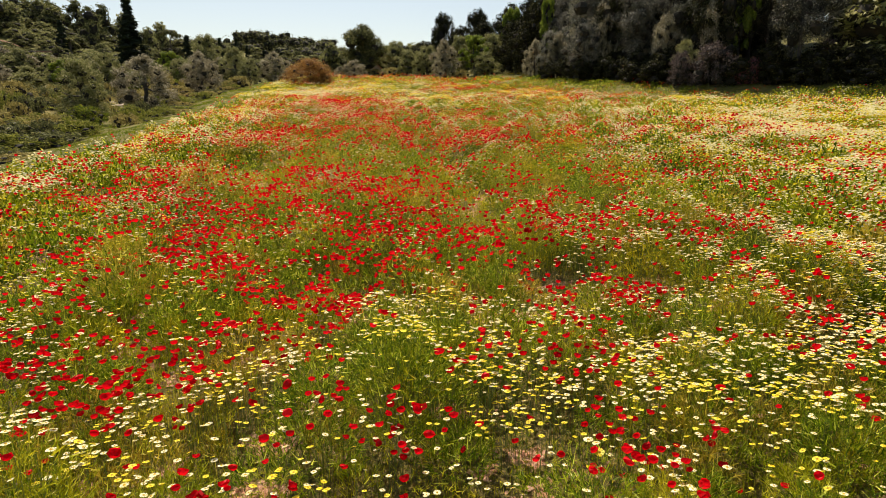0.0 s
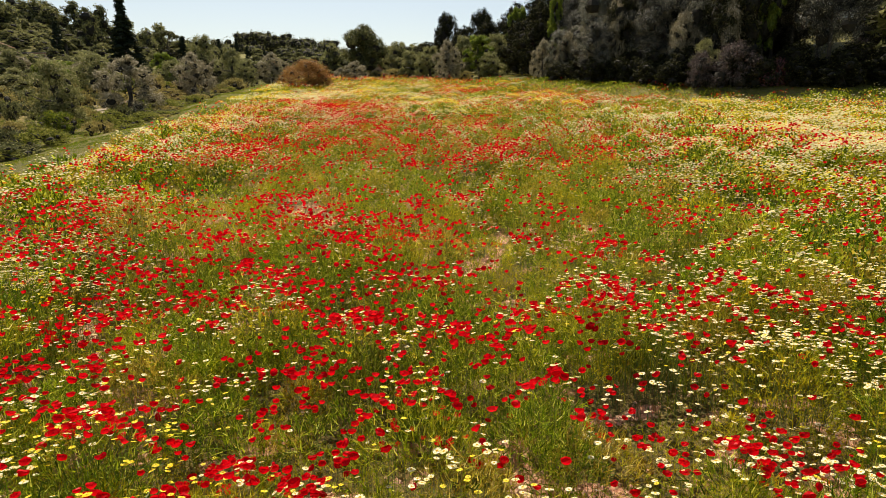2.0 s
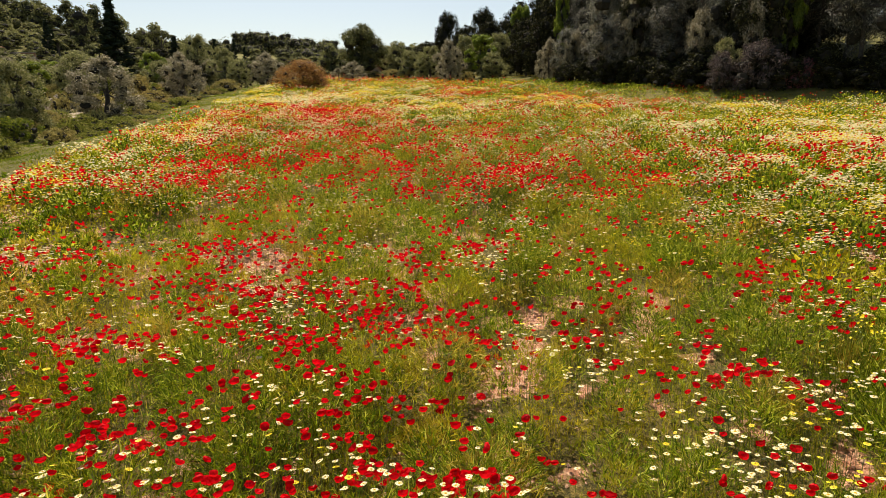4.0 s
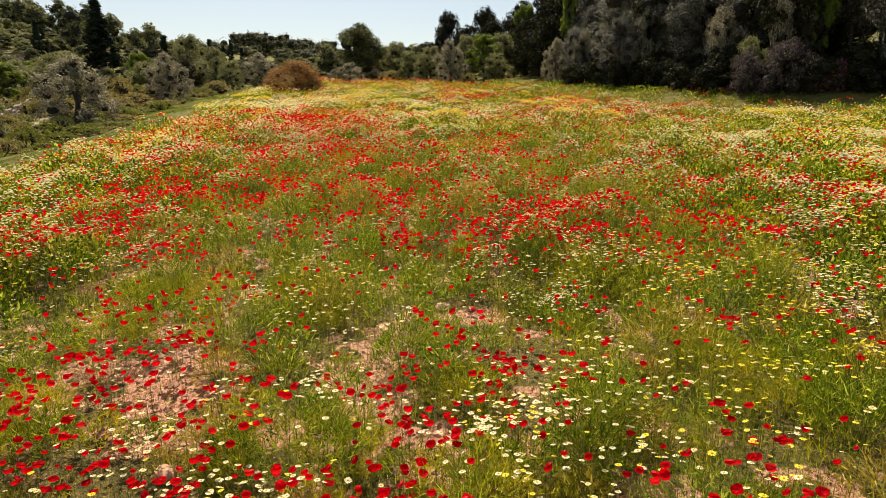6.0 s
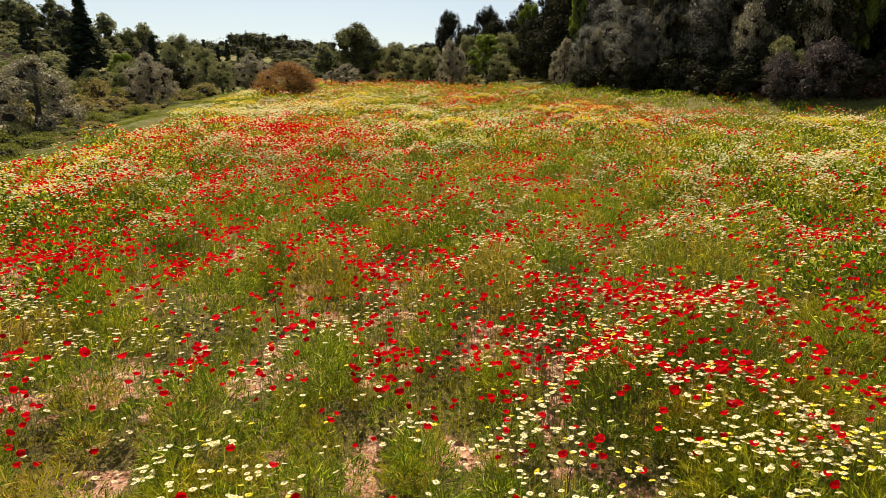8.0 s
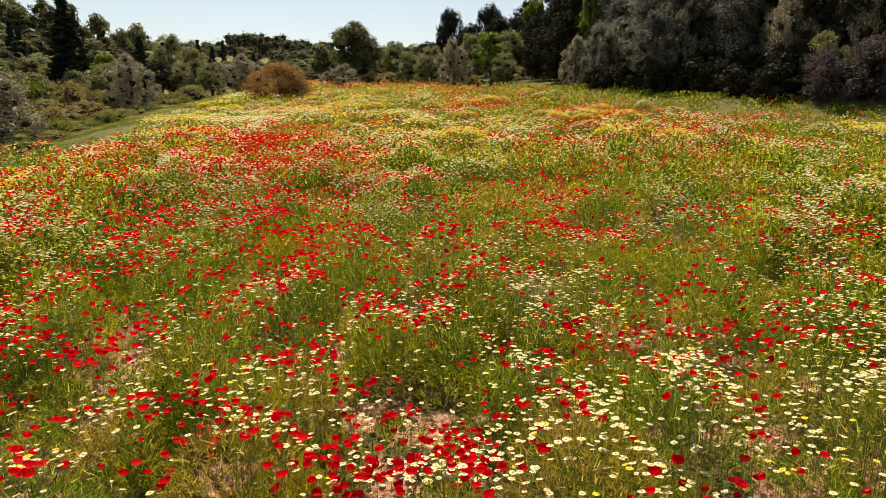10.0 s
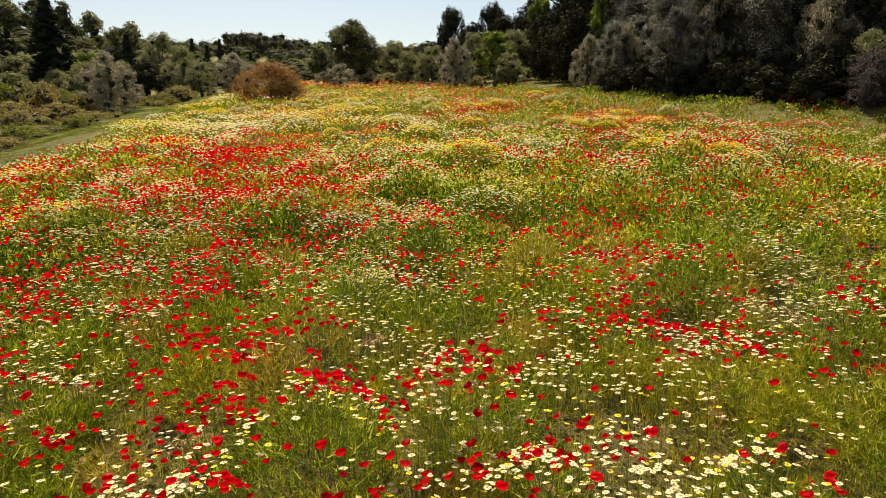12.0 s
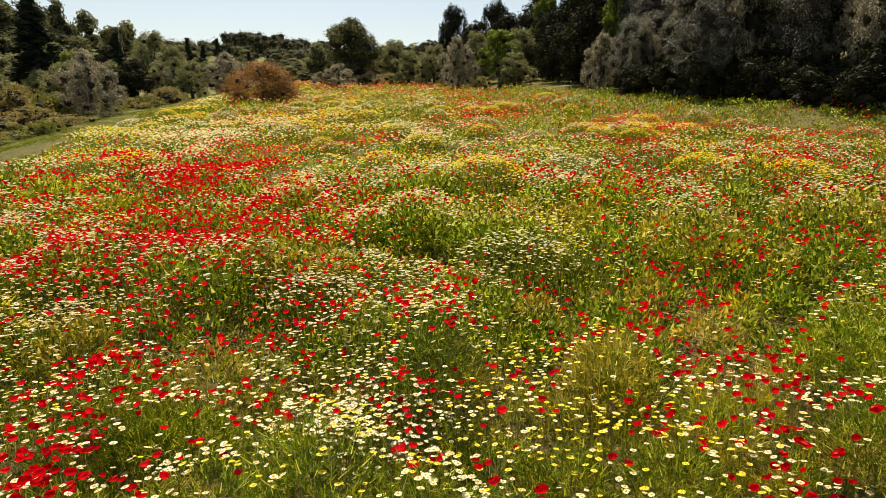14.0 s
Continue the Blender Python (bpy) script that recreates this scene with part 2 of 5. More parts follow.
def height(x, y):
    """The ground's height over the field's plane."""
    x, y = np.asarray(x, float), np.asarray(y, float)
    d = left_border(y) - x
    z = 0.16 * (ripple(x, y, 6.0, 1) - 0.5) + 0.10 * (ripple(x, y, 2.2, 2) - 0.5) + 0.05 * (ripple(x, y, 0.7, 3) - 0.5) + 0.03 * (ripple(x, y, 0.3, 12) - 0.5)
    z = z - 0.5 * step(0.5, 4.5, d) + 0.7 * step(9, 20, d) * (ripple(x, y, 9.0, 4))
    z = z + (0.04 * np.clip(d - 14, 0, 70) + 0.03 * np.clip(d - 24, 0, 50)) * step(50, 100, y)
    z = z + 7.5 * step(34, 95, d) * step(105, 175, y) * step(270, 200, y)
    r = x - tree_line(y)
    z = z + 1.0 * step(-9, 1, r) * step(20, 45, y) + 0.14 * np.clip(r - 1, 0, 45) * step(-10, 40, y)
    z = z + 5.5 * step(200, 330, y)
    far = np.sqrt(x * x + y * y)
    return z - math.tan(radians(5.0)) * np.clip(far - 420, 0, None)


def bare(x, y):
    """How bare the soil lies, from 0 to 1."""
    zone = np.interp(y, [0, 8, 12, 15, 18, 22, 26, 34, 45], [0.24, 0.31, 0.35, 0.40, 0.36, 0.32, 0.22, 0.08, 0.0])
    zone = zone + 0.05 * step(2, -4, x) * step(9, 13, y) * step(27, 22, y) - 0.12 * step(2, 7, x)
    n = 0.12 * ripple(x, y, 1.5, 5) + 0.36 * ripple(x, y, 0.5, 6) + 0.52 * ripple(x, y, 0.2, 7)
    return np.clip((n - 0.83 + 0.80 * zone) * 6.0, 0, 1)


def track(y):
    """The middle of the cart track below the bank."""
    return np.interp(y, [10, 25, 36, 44, 52, 62, 80], [-21.5, -21.0, -21.5, -22.3, -24.5, -28, -36])


def lift(x, y, z=0.0):
    """World places from plan places and heights over the ground."""
    x, y = np.asarray(x, float), np.asarray(y, float)
    h = height(x, y) + z
    c, s = math.cos(radians(5.0)), math.sin(radians(5.0))
    return np.stack([x, y * c - h * s, y * s + h * c], -1)


# ---- mesh helpers ----
def mesh_of(name, v, tris, mats, mat_index=None, smooth=False):
    v, tris = np.ascontiguousarray(v, np.float32), np.ascontiguousarray(tris, np.int32)
    me = bpy.data.meshes.new(name)
    me.vertices.add(len(v))
    me.vertices.foreach_set("co", v.ravel())
    me.loops.add(tris.size)
    me.loops.foreach_set("vertex_index", tris.ravel())
    me.polygons.add(len(tris))
    me.polygons.foreach_set("loop_start", np.arange(0, tris.size, 3, dtype=np.int32))
    if mat_index is not None:
        me.polygons.foreach_set("material_index", np.ascontiguousarray(mat_index, np.int32))
    me.polygons.foreach_set("use_smooth", np.full(len(tris), smooth))
    for m in mats:
        me.materials.append(m)
    me.update(calc_edges=True)
    return me


def part(name, me, parent=None, label=""):
    ob = new(name, me)
    if parent is not None:
        ob.parent = parent
    return tagged(ob, label) if label else ob


def turns(yaw, tilt, way):
    """Rotations: about z by yaw, then leaning by tilt towards the compass angle way."""
    c, s = np.cos(yaw), np.sin(yaw)
    o, e = np.zeros_like(c), np.ones_like(c)
    rz = np.stack([np.stack([c, -s, o], -1), np.stack([s, c, o], -1), np.stack([o, o, e], -1)], -2)
    ax, ay = -np.sin(way), np.cos(way)
    ct, st = np.cos(tilt), np.sin(tilt)
    k = 1 - ct
    rt = np.stack([np.stack([ct + ax * ax * k, ax * ay * k, ay * st], -1), np.stack([ax * ay * k, ct + ay * ay * k, -ax * st], -1),
                   np.stack([-ay * st, ax * st, ct], -1)], -2)
    return rt @ rz


def strew(shape, at, scale, rot):
    """Many copies of one small shape (verts, tris, material numbers), as arrays."""
    v, t, m = shape
    n = len(at)
    scale = np.asarray(scale, float)
    if scale.ndim == 1:
        scale = np.repeat(scale[:, None], 3, 1)
    pts = np.einsum("nij,nkj->nki", rot, v[None] * scale[:, None, :]) + at[:, None, :]
    tris = t[None] + (np.arange(n) * len(v))[:, None, None]
    return pts.reshape(-1, 3), tris.reshape(-1, 3), np.tile(m, n)


def gather(batches):
    vs, ts, ms, base = [], [], [], 0
    for v, t, m in batches:
        vs.append(v), ts.append(t + base), ms.append(m)
        base += len(v)
    return np.concatenate(vs), np.concatenate(ts), np.concatenate(ms)


def cup(sides, rings, eye=None, wave=0.0):
    """A bowl of rings (radius, height); eye: a small dome (radius, height) in material 1."""
    v, t, m = [(0, 0, rings[0][1] * 0.3)], [], []
    for n, (r, z) in enumerate(rings):
        for k in range(sides):
            a = 2 * math.pi * k / sides
            w = 1 + (wave if k % 2 else -wave) * (n + 1) / len(rings)
            v.append((r * w * math.cos(a), r * w * math.sin(a), z + (0.12 * wave / 0.15 * (k % 2) if n else 0)))
    for k in range(sides):
        t.append((0, 1 + k, 1 + (k + 1) % sides))
        m.append(0)
        for n in range(len(rings) - 1):
            a, b = 1 + n * sides + k, 1 + n * sides + (k + 1) % sides
            t += [(a, a + sides, b + sides), (a, b + sides, b)]
            m += [0, 0]
    if eye:
        s = 5 if sides > 5 else 4
        base = len(v)
        v += [(eye[0] * math.cos(2 * math.pi * k / s), eye[0] * math.sin(2 * math.pi * k / s), eye[1] * 0.35) for k in range(s)] + [(0, 0, eye[1])]
        t += [(base + k, base + (k + 1) % s, base + s) for k in range(s)]
        m += [1] * s
    return np.array(v, float), np.array(t), np.array(m)


def poppy(seed):
    """Four broad crumpled petals in a bowl, no two rims alike."""
    r = random.Random(seed)
    v, t, sides = [(0, 0, -0.25)], [], 8
    open_, lean = r.uniform(0.85, 1.1), r.uniform(-0.25, 0.25)
    for n, (rad, z) in enumerate(((0.62, -0.05), (1.0, 0.34), (0.9 * open_, 0.78))):
        for k in range(sides):
            a = 2 * math.pi * k / sides
            w = rad * r.uniform(0.86, 1.12)
            v.append((w * math.cos(a), w * math.sin(a), z + (n > 0) * (r.uniform(-0.16, 0.16) + lean * math.cos(a))))
    for k in range(sides):
        b = (k + 1) % sides
        t.append((0, 1 + k, 1 + b))
        for n in range(2):
            c, d = 1 + n * sides + k, 1 + n * sides + b
            t += [(c, c + sides, d + sides), (c, d + sides, d)]
    return np.array(v, float), np.array(t), np.zeros(len(t), int)


def rays(count, inner, tip, droop, eye):
    """A daisy head: blunt rays side by side round a dome."""
    v, t, m = [], [], []
    w = math.pi / count
    for k in range(count):
        a, b = 2 * math.pi * k / count, len(v)
        out = tip * (1.0 if k % 2 else 0.93)
        v += [(inner * math.cos(a - w), inner * math.sin(a - w), 0.06), (inner * math.cos(a + w), inner * math.sin(a + w), 0.06),
              (out * math.cos(a + 0.8 * w), out * math.sin(a + 0.8 * w), droop), (out * math.cos(a - 0.8 * w), out * math.sin(a - 0.8 * w), droop + 0.05)]
        t += [(b, b + 2, b + 1), (b, b + 3, b + 2)]
        m += [0, 0]
    b, s = len(v), 6
    v += [(eye * math.cos(2 * math.pi * k / s), eye * math.sin(2 * math.pi * k / s), 0.05) for k in range(s)] + [(0, 0, 0.3)]
    t += [(b + k, b + (k + 1) % s, b + s) for k in range(s)]
    m += [1] * s
    return np.array(v, float), np.array(t), np.array(m)


NEEDLE = (np.array([(-0.5, 0, 0), (0.5, 0, 0), (0, 0.12, 1)], float), np.array([(0, 1, 2)]), np.array([0]))
# a small feathery leaf: a rib with a leaflet to either side
FROND = (np.array([(-0.05, 0, 0), (0.05, 0, 0), (0, 0.14, 1), (0, 0.02, 0.22), (0.07, 0.03, 0.36), (0.40, 0.16, 0.62), (0, 0.05, 0.42), (-0.06, 0.06, 0.56), (-0.36, 0.2, 0.86)], float),
         np.array([(0, 1, 2), (3, 4, 5), (6, 7, 8)]), np.array([0, 0, 0]))


# ---- ground: one sheet to the horizon ----
def build_ground():
    near_x = np.concatenate([np.arange(-15, -8, 0.3), np.arange(-8, 8, 0.14), np.arange(8, 15.01, 0.3)])
    near_y = np.concatenate([np.arange(1.5, 28, 0.14), np.arange(28, 46, 0.3)])
    xs = np.concatenate([-15 - np.cumsum(0.4 * 1.11 ** np.arange(54))[::-1], near_x, 15 + np.cumsum(0.4 * 1.11 ** np.arange(54))])
    ys = np.concatenate([1.5 - np.cumsum(0.6 * 1.16 ** np.arange(34))[::-1], near_y, 46 + np.cumsum(0.4 * 1.075 ** np.arange(78))])
    gx, gy = np.meshgrid(xs, ys)
    nx, ny = len(xs), len(ys)
    v = lift(gx.ravel(), gy.ravel())
    i = (np.arange(ny - 1)[:, None] * nx + np.arange(nx - 1)[None]).ravel()
    tris = np.concatenate([np.stack([i, i + 1, i + nx + 1], -1), np.stack([i, i + nx + 1, i + nx], -1)])
    me = mesh_of("ground", v, tris, [GROUND], smooth=True)
    x, y = gx.ravel(), gy.ravel()
    outside = np.maximum(step(-0.4, 0.8, left_border(y) - x), step(-1.0, 2.0, x - right_border(y)))
    colours = np.ones((len(v), 4), np.float32)
    colours[:, 0] = bare(x, y) * (1 - outside) + 0.12 * outside * ripple(x, y, 5, 8)
    colours[:, 1] = np.clip(outside * (0.7 + 0.3 * ripple(x, y, 3, 9)) * (1 - 0.8 * step(5, 12, left_border(y) - x)) + 0.35 * step(35, 70, y) + 0.5 * step(90, 120, y), 0, 1)
    pale = step(0.9, 0.3, np.abs(left_border(y) - x - 0.2)) * (0.9 * ripple(x, y, 1.5, 10) - 0.35).clip(0, 1) * step(34, 27, y)
    ruddy = np.exp(-((x + 24.5) / 3.0) ** 2 - ((y - 60) / 7.0) ** 2)
    colours[:, 0] = np.maximum(np.maximum(colours[:, 0], pale), ruddy)
    colours[:, 1] *= 1 - ruddy
    colours[:, 1] *= 1 - pale
    colours[:, 2] = step(0.95, 0.35, np.abs(x - track(y) + 0.5 * (ripple(x, y, 1.0, 11) - 0.5))) * step(12, 20, y) * step(75, 60, y) * 0.8
    layer = me.color_attributes.new("cover", "FLOAT_COLOR", "POINT")
    layer.data.foreach_set("color", colours.ravel())
    return tagged(new("ground", me), "stony pinkish earth and thin green turf of a sloping field", "ground", kind="structure")


build_ground()


# ---- the meadow ----
def nearest(x, y):
    """How near the way through the meadow passes a place."""
    return np.maximum(np.maximum(np.abs(x) / 0.72, y - 22.0), 3.6)


def spread(rate, top, x0, x1, y0, y1):
    """Random places with rate(x, y) a square metre, top being the most."""
    n = int((x1 - x0) * (y1 - y0) * top)
    x, y = rng.uniform(x0, x1, n), rng.uniform(y0, y1, n)
    keep = rng.random(n) * top < rate(x, y)
    return x[keep], y[keep]


def strips(rate, tops):
    """spread() over the whole field, strip by strip, so that thick places cost little."""
    got = [spread(rate, top, *box) for top, box in tops]
    return np.concatenate([g[0] for g in got]), np.concatenate([g[1] for g in got])


def inside(x, y):
    return (x > left_border(y)) & (x < right_border(y) + 2.5) & (y > 2.2)


PLAN_X = [-12, -4, 0, 4, 13]
PLAN_Y = [4, 7, 10, 15, 19, 23, 28, 33, 38, 46, 56, 72, 95]
RED = np.array([1.5, 1.6, 0.9, 0.8, 0.3, 1.5, 1.6, 1.5, 1.4, 0.4, 1.5, 1.7, 1.6, 1.4, 0.4, 1, 1.1, 0.9, 0.9, 0.4, 0.65, 1.56, 1.82, 1.95, 0.5, 0.45, 1.56, 1.17, 1.04, 0.5, 0.3, 2.21, 1.04, 0.55, 0.28, 0.35, 1.7, 0.9, 0.42, 0.28, 0.32, 1.2, 0.9, 0.49, 0.35, 0.38, 0.77, 1.1, 0.67, 0.56, 0.26, 0.36, 0.54, 0.86, 0.72, 0.17, 0.24, 0.34, 0.64, 0.2, 0.35, 0.45, 0.5, 0.25, 0.1]).reshape(13, 5)
WHITE = np.array([1, 1.2, 2, 3.6, 3.5, 1.2, 1.3, 1.1, 2.2, 2.6, 1.84, 1.5, 1.5, 1.84, 2.99, 2.42, 1.26, 1.5, 1.61, 2.21, 2.99, 1.72, 1.95, 1.84, 2.21, 3.22, 1.72, 3.1, 2.76, 2.21, 2.99, 1.51, 4.42, 1.95, 1.84, 2.5, 1.2, 2.8, 1.4, 1.04, 2.1, 1.7, 1.28, 0.64, 0.64, 1.9, 1.7, 0.96, 0.45, 0.38, 1.12, 1.12, 0.67, 0.4, 0.32, 0.98, 0.91, 0.56, 0.24, 0.16, 0.7, 0.7, 0.39, 0.16, 0.08]).reshape(13, 5)
GOLD = np.array([0.5, 0.5, 1.3, 1.8, 1.8, 0.6, 0.5, 0.6, 0.9, 1.1, 0.7, 0.4, 0.3, 0.5, 1, 1.2, 0.5, 0.4, 1, 1, 1.5, 0.7, 0.4, 0.5, 1, 1.8, 0.8, 0.6, 0.5, 1, 1.8, 0.8, 0.7, 0.5, 1, 1.8, 0.9, 0.6, 0.5, 0.8, 1.8, 1.1, 0.54, 0.41, 0.54, 1.3, 1.01, 0.44, 0.3, 0.34, 1.3, 1.08, 0.58, 0.34, 0.34, 1.15, 1.01, 0.63, 0.23, 0.18, 0.94, 0.86, 0.58, 0.18, 0.11]).reshape(13, 5)


def planned(table, x, y):
    i = np.clip(np.interp(x, PLAN_X, range(5)), 0, 3.999)
    j = np.clip(np.interp(y, PLAN_Y, range(13)), 0, 11.999)
    a, b = i.astype(int), j.astype(int)
    u, v = i - a, j - b
    return (table[b, a] * (1 - u) + table[b, a + 1] * u) * (1 - v) + (table[b + 1, a] * (1 - u) + table[b + 1, a + 1] * u) * v


# single thick spots: x, y, radius, how much more
RED_SPOTS = [(-3.8, 31.6, 1.3, 1.2), (-4.0, 30.2, 0.9, 1.2), (-2.3, 27.6, 0.8, 2.2), (-1.4, 29.0, 0.6, 2), (-1.8, 24.6, 0.8, 2), (-0.2, 23.8, 0.5, 1.5), (1.7, 18.8, 0.9, 2.5), (2.6, 22.2, 0.7, 2), (-3.2, 22.4, 0.8, 1.5), (-2.6, 4.4, 0.9, 1), (2.3, 17.2, 0.7, 2.5), (0.7, 17.7, 0.8, 2),
             (-2.5, 14.6, 0.8, 1.5), (-0.5, 8.6, 0.8, 1.5), (-3.4, 9.8, 1.0, 1.5), (-0.6, 7.4, 0.7, 1.5), (-5.7, 12.3, 1.2, 1.5), (-5.7, 35.8, 1.5, 1.2), (3.5, 33.9, 0.7, 1.5), (1.4, 38.2, 0.9, 1.5), (8.0, 46.9, 2.0, 2.5), (-6.5, 43, 1.6, 1)]
WHITE_SPOTS = [(-1.8, 8.4, 0.5, 3), (1.9, 9.3, 0.5, 3), (1.4, 22.8, 0.5, 3), (1.0, 22.4, 0.4, 2), (3.4, 25.8, 0.6, 2), (-0.4, 25.4, 0.6, 2), (3.2, 10.2, 0.6, 2), (1.8, 15.9, 0.45, 4), (0.8, 16.4, 0.4, 3), (-0.8, 27.2, 0.7, 3), (-1.3, 28.0, 0.5, 2), (2.0, 16.6, 0.4, 2), (-1.1, 14.4, 0.3, 2), (1.4, 22.9, 0.7, 3),
               (-0.6, 25.6, 0.8, 2), (1.5, 30.7, 0.6, 2), (-1.3, 30.1, 0.6, 3), (2.4, 27.4, 0.5, 2), (-1.8, 7.4, 0.5, 2), (1.0, 4.8, 1.0, 2), (3.1, 25.7, 0.6, 2), (3.2, 4.6, 1.3, 3), (5.2, 6.4, 1.5, 2.5), (2.6, 6.6, 0.8, 2), (7.6, 9.4, 1.6, 2), (-0.2, 20.3, 0.6, 3), (1.2, 20.6, 0.5, 2)]
GOLD_SPOTS = [(2.8, 15.1, 0.45, 7), (3.3, 14.5, 0.35, 6), (1.1, 27.0, 0.35, 4), (0.8, 27.8, 0.4, 3), (-8.0, 18.0, 0.8, 5), (-1.8, 6.4, 0.5, 3), (0.5, 4.3, 0.8, 3), (0.2, 22.7, 0.5, 3), (1.7, 22.3, 0.5, 5), (3.7, 15.8, 0.6, 3), (1.1, 17.3, 0.4, 2), (-0.5, 28.2, 0.3, 2), (-5.5, 33.5, 1.0, 2), (2.2, 12.6, 0.5, 2), (2.6, 4.0, 1.0, 3), (4.6, 5.4, 1.2, 2.5), (3.4, 8.2, 0.6, 2.5)]


def thick(spots, x, y):
    more = np.zeros_like(x)
    for a, b, r, k in spots:
        more = more + k * np.exp(-((x - a) ** 2 + (y - b) ** 2) / (r * r))
    return more


def patchy(x, y, shift, large, small):
    far = step(24, 45, y)
    n = (0.28 + 0.3 * far) * ripple(x, y, large, shift) + 0.37 * ripple(x, y, small * (1 + far), shift + 1) + (0.35 - 0.3 * far) * ripple(x, y, 0.3, shift + 2)
    return np.clip((n - 0.41) * 8.0, 0.2, 3.0)


def flower_rate(table, spots, shares, shift, large, small):
    def rate(x, y):
        d = nearest(x, y)
        share = np.interp(y, [5, 9, 20, 28, 40, 55], shares)
        crown = 0.95 if shift == 30 else np.clip(2.4 * (ripple(x, y, 1.3, 20) - 0.13), 0.22, 1.7)
        thin = np.clip(13 / d, 0.15, 1.0)
        return share * (planned(table, x, y) * patchy(x, y, shift, large, small) * crown + thick(spots, x, y) * (0.4 + ripple(x, y, 0.25, shift + 3))) * (1 - 0.5 * bare(x, y)) * (0.35 + 0.65 * step(0.0, 4.0 if shift == 30 else 1.2, x - left_border(y))) * (0.06 + 0.94 * step(-2.5, 6.0, right_border(y) - x)) * thin * inside(x, y)
    return rate


STRIPS = ((-14, 14, 2.2, 46), (-22, -14, 16, 120), (14, 36, 4, 70), (-14, 14, 46, 122))


def tuft(x, y):
    """Plants gather in tufts about a hand wide, with gaps between."""
    return 1.25 * step(0.36, 0.62, 0.55 * ripple(x, y, 0.42, 22) + 0.45 * ripple(x, y, 0.17, 23))


def canopy(x, y):
    """The plants stand in low domes: how tall they are from place to place."""
    a, b = ripple(x, y, 1.3, 20), ripple(x, y, 0.6, 21)
    return (0.55 + 1.1 * np.sqrt(np.clip(a * 1.3 - 0.25, 0, 1)) * (0.7 + 0.5 * b)) * (1 - 0.3 * bare(x, y)) * (0.4 + 0.6 * step(0, 3, x - left_border(y)))


def stand(x, y, low, high):
    return rng.uniform(low, high, len(x)) * canopy(x, y)


def head_turns(n, lean, wild=0.18):
    """Flower heads look up and a little towards the sun."""
    way = rng.normal(SUN_AZ * -1 + math.pi / 2, 0.8, n)
    return turns(rng.uniform(0, 6.28, n), np.abs(rng.normal(lean, wild, n)), way)


# the bushy herbs: where they stand, how wide and how tall
HERB_X, HERB_Y = spread(lambda x, y: 10 * (1 - 0.9 * bare(x, y)) * (0.25 + ripple(x, y, 0.9, 25)) * inside(x, y) * (nearest(x, y) < 15), 14, -11, 11, 2.4, 37)
HERB_R = rng.gamma(5.0, 0.034, len(HERB_X)).clip(0.07, 0.38) * (0.7 + 0.5 * canopy(HERB_X, HERB_Y))
HERB_TALL = HERB_R * rng.uniform(1.4, 2.2, len(HERB_X)) + 0.06


def herb_map(cell=0.06):
    """How high the herbs reach, on a grid over the near meadow."""
    top = np.zeros((int(24 / cell), int(36 / cell)))
    for x, y, r, h in zip(HERB_X, HERB_Y, HERB_R, HERB_TALL):
        i0, i1, j0, j1 = int((x - r + 12) / cell), int((x + r + 12) / cell) + 1, int((y - r - 2) / cell), int((y + r - 2) / cell) + 1
        i0, j0 = max(i0, 0), max(j0, 0)
        u, v = np.meshgrid((np.arange(i0, min(i1, top.shape[0])) + 0.5) * cell - 12 - x, (np.arange(j0, min(j1, top.shape[1])) + 0.5) * cell + 2 - y, indexing="ij")
        q = (u * u + v * v) / (r * r)
        top[i0:i0 + q.shape[0], j0:j0 + q.shape[1]] = np.maximum(top[i0:i0 + q.shape[0], j0:j0 + q.shape[1]], np.where(q < 1, 0.9 * h * np.sqrt(np.clip(1.03 - 0.85 * q, 0, 1)), 0))
    return top, cell


HERB_TOP, HERB_CELL = herb_map()


def over_herbs(x, y):
    i = np.clip(((x + 12) / HERB_CELL).astype(int), 0, HERB_TOP.shape[0] - 1)
    j = np.clip(((y - 2) / HERB_CELL).astype(int), 0, HERB_TOP.shape[1] - 1)
    return HERB_TOP[i, j]


def flowers(name, label, rate, tops, mats, shapes, size, stalk, lean, swell, wild=0.18):
    """All the heads of one kind, finer where the way passes near, with stalks there."""
    x, y = strips(rate, tuple(zip(tops, STRIPS)))
    d = nearest(x, y)
    batches = []
    h = np.maximum(stand(x, y, *stalk), over_herbs(x, y) + rng.uniform(0.03, 0.12, len(x)))
    grow = np.clip(d / swell, 1, 9) ** 0.5
    r = rng.normal(size, size * 0.16, len(x)).clip(size * 0.5, size * 1.5) * grow
    at = lift(x, y, h)
    for (near, far), shape in zip(((0, 4.7), (4.7, 8.5), (8.5, 18), (18, 999)), shapes):
        k = (d >= near) & (d < far)
        forms = shape if isinstance(shape, list) else [shape]
        for n, form in enumerate(forms):
            pick = np.flatnonzero(k)[n::len(forms)]
            batches.append(strew(form, at[pick], r[pick], head_turns(len(pick), lean, wild)))
    k = d < 11
    n = int(k.sum())
    foot = lift(x[k], y[k])
    stem_size = np.stack([rng.uniform(0.004, 0.006, n), rng.uniform(0.004, 0.006, n), h[k]], -1)
    v, t, m = strew(NEEDLE, foot, stem_size, turns(rng.uniform(0, 6.28, n), rng.uniform(0, 0.08, n), rng.uniform(0, 6.28, n)))
    batches.append((v, t, m + len(mats) - 1))
    v, t, m = gather(batches)
    return tagged(new(name, mesh_of(name, v, t, mats, m)), label, "flowers", kind="stuff")


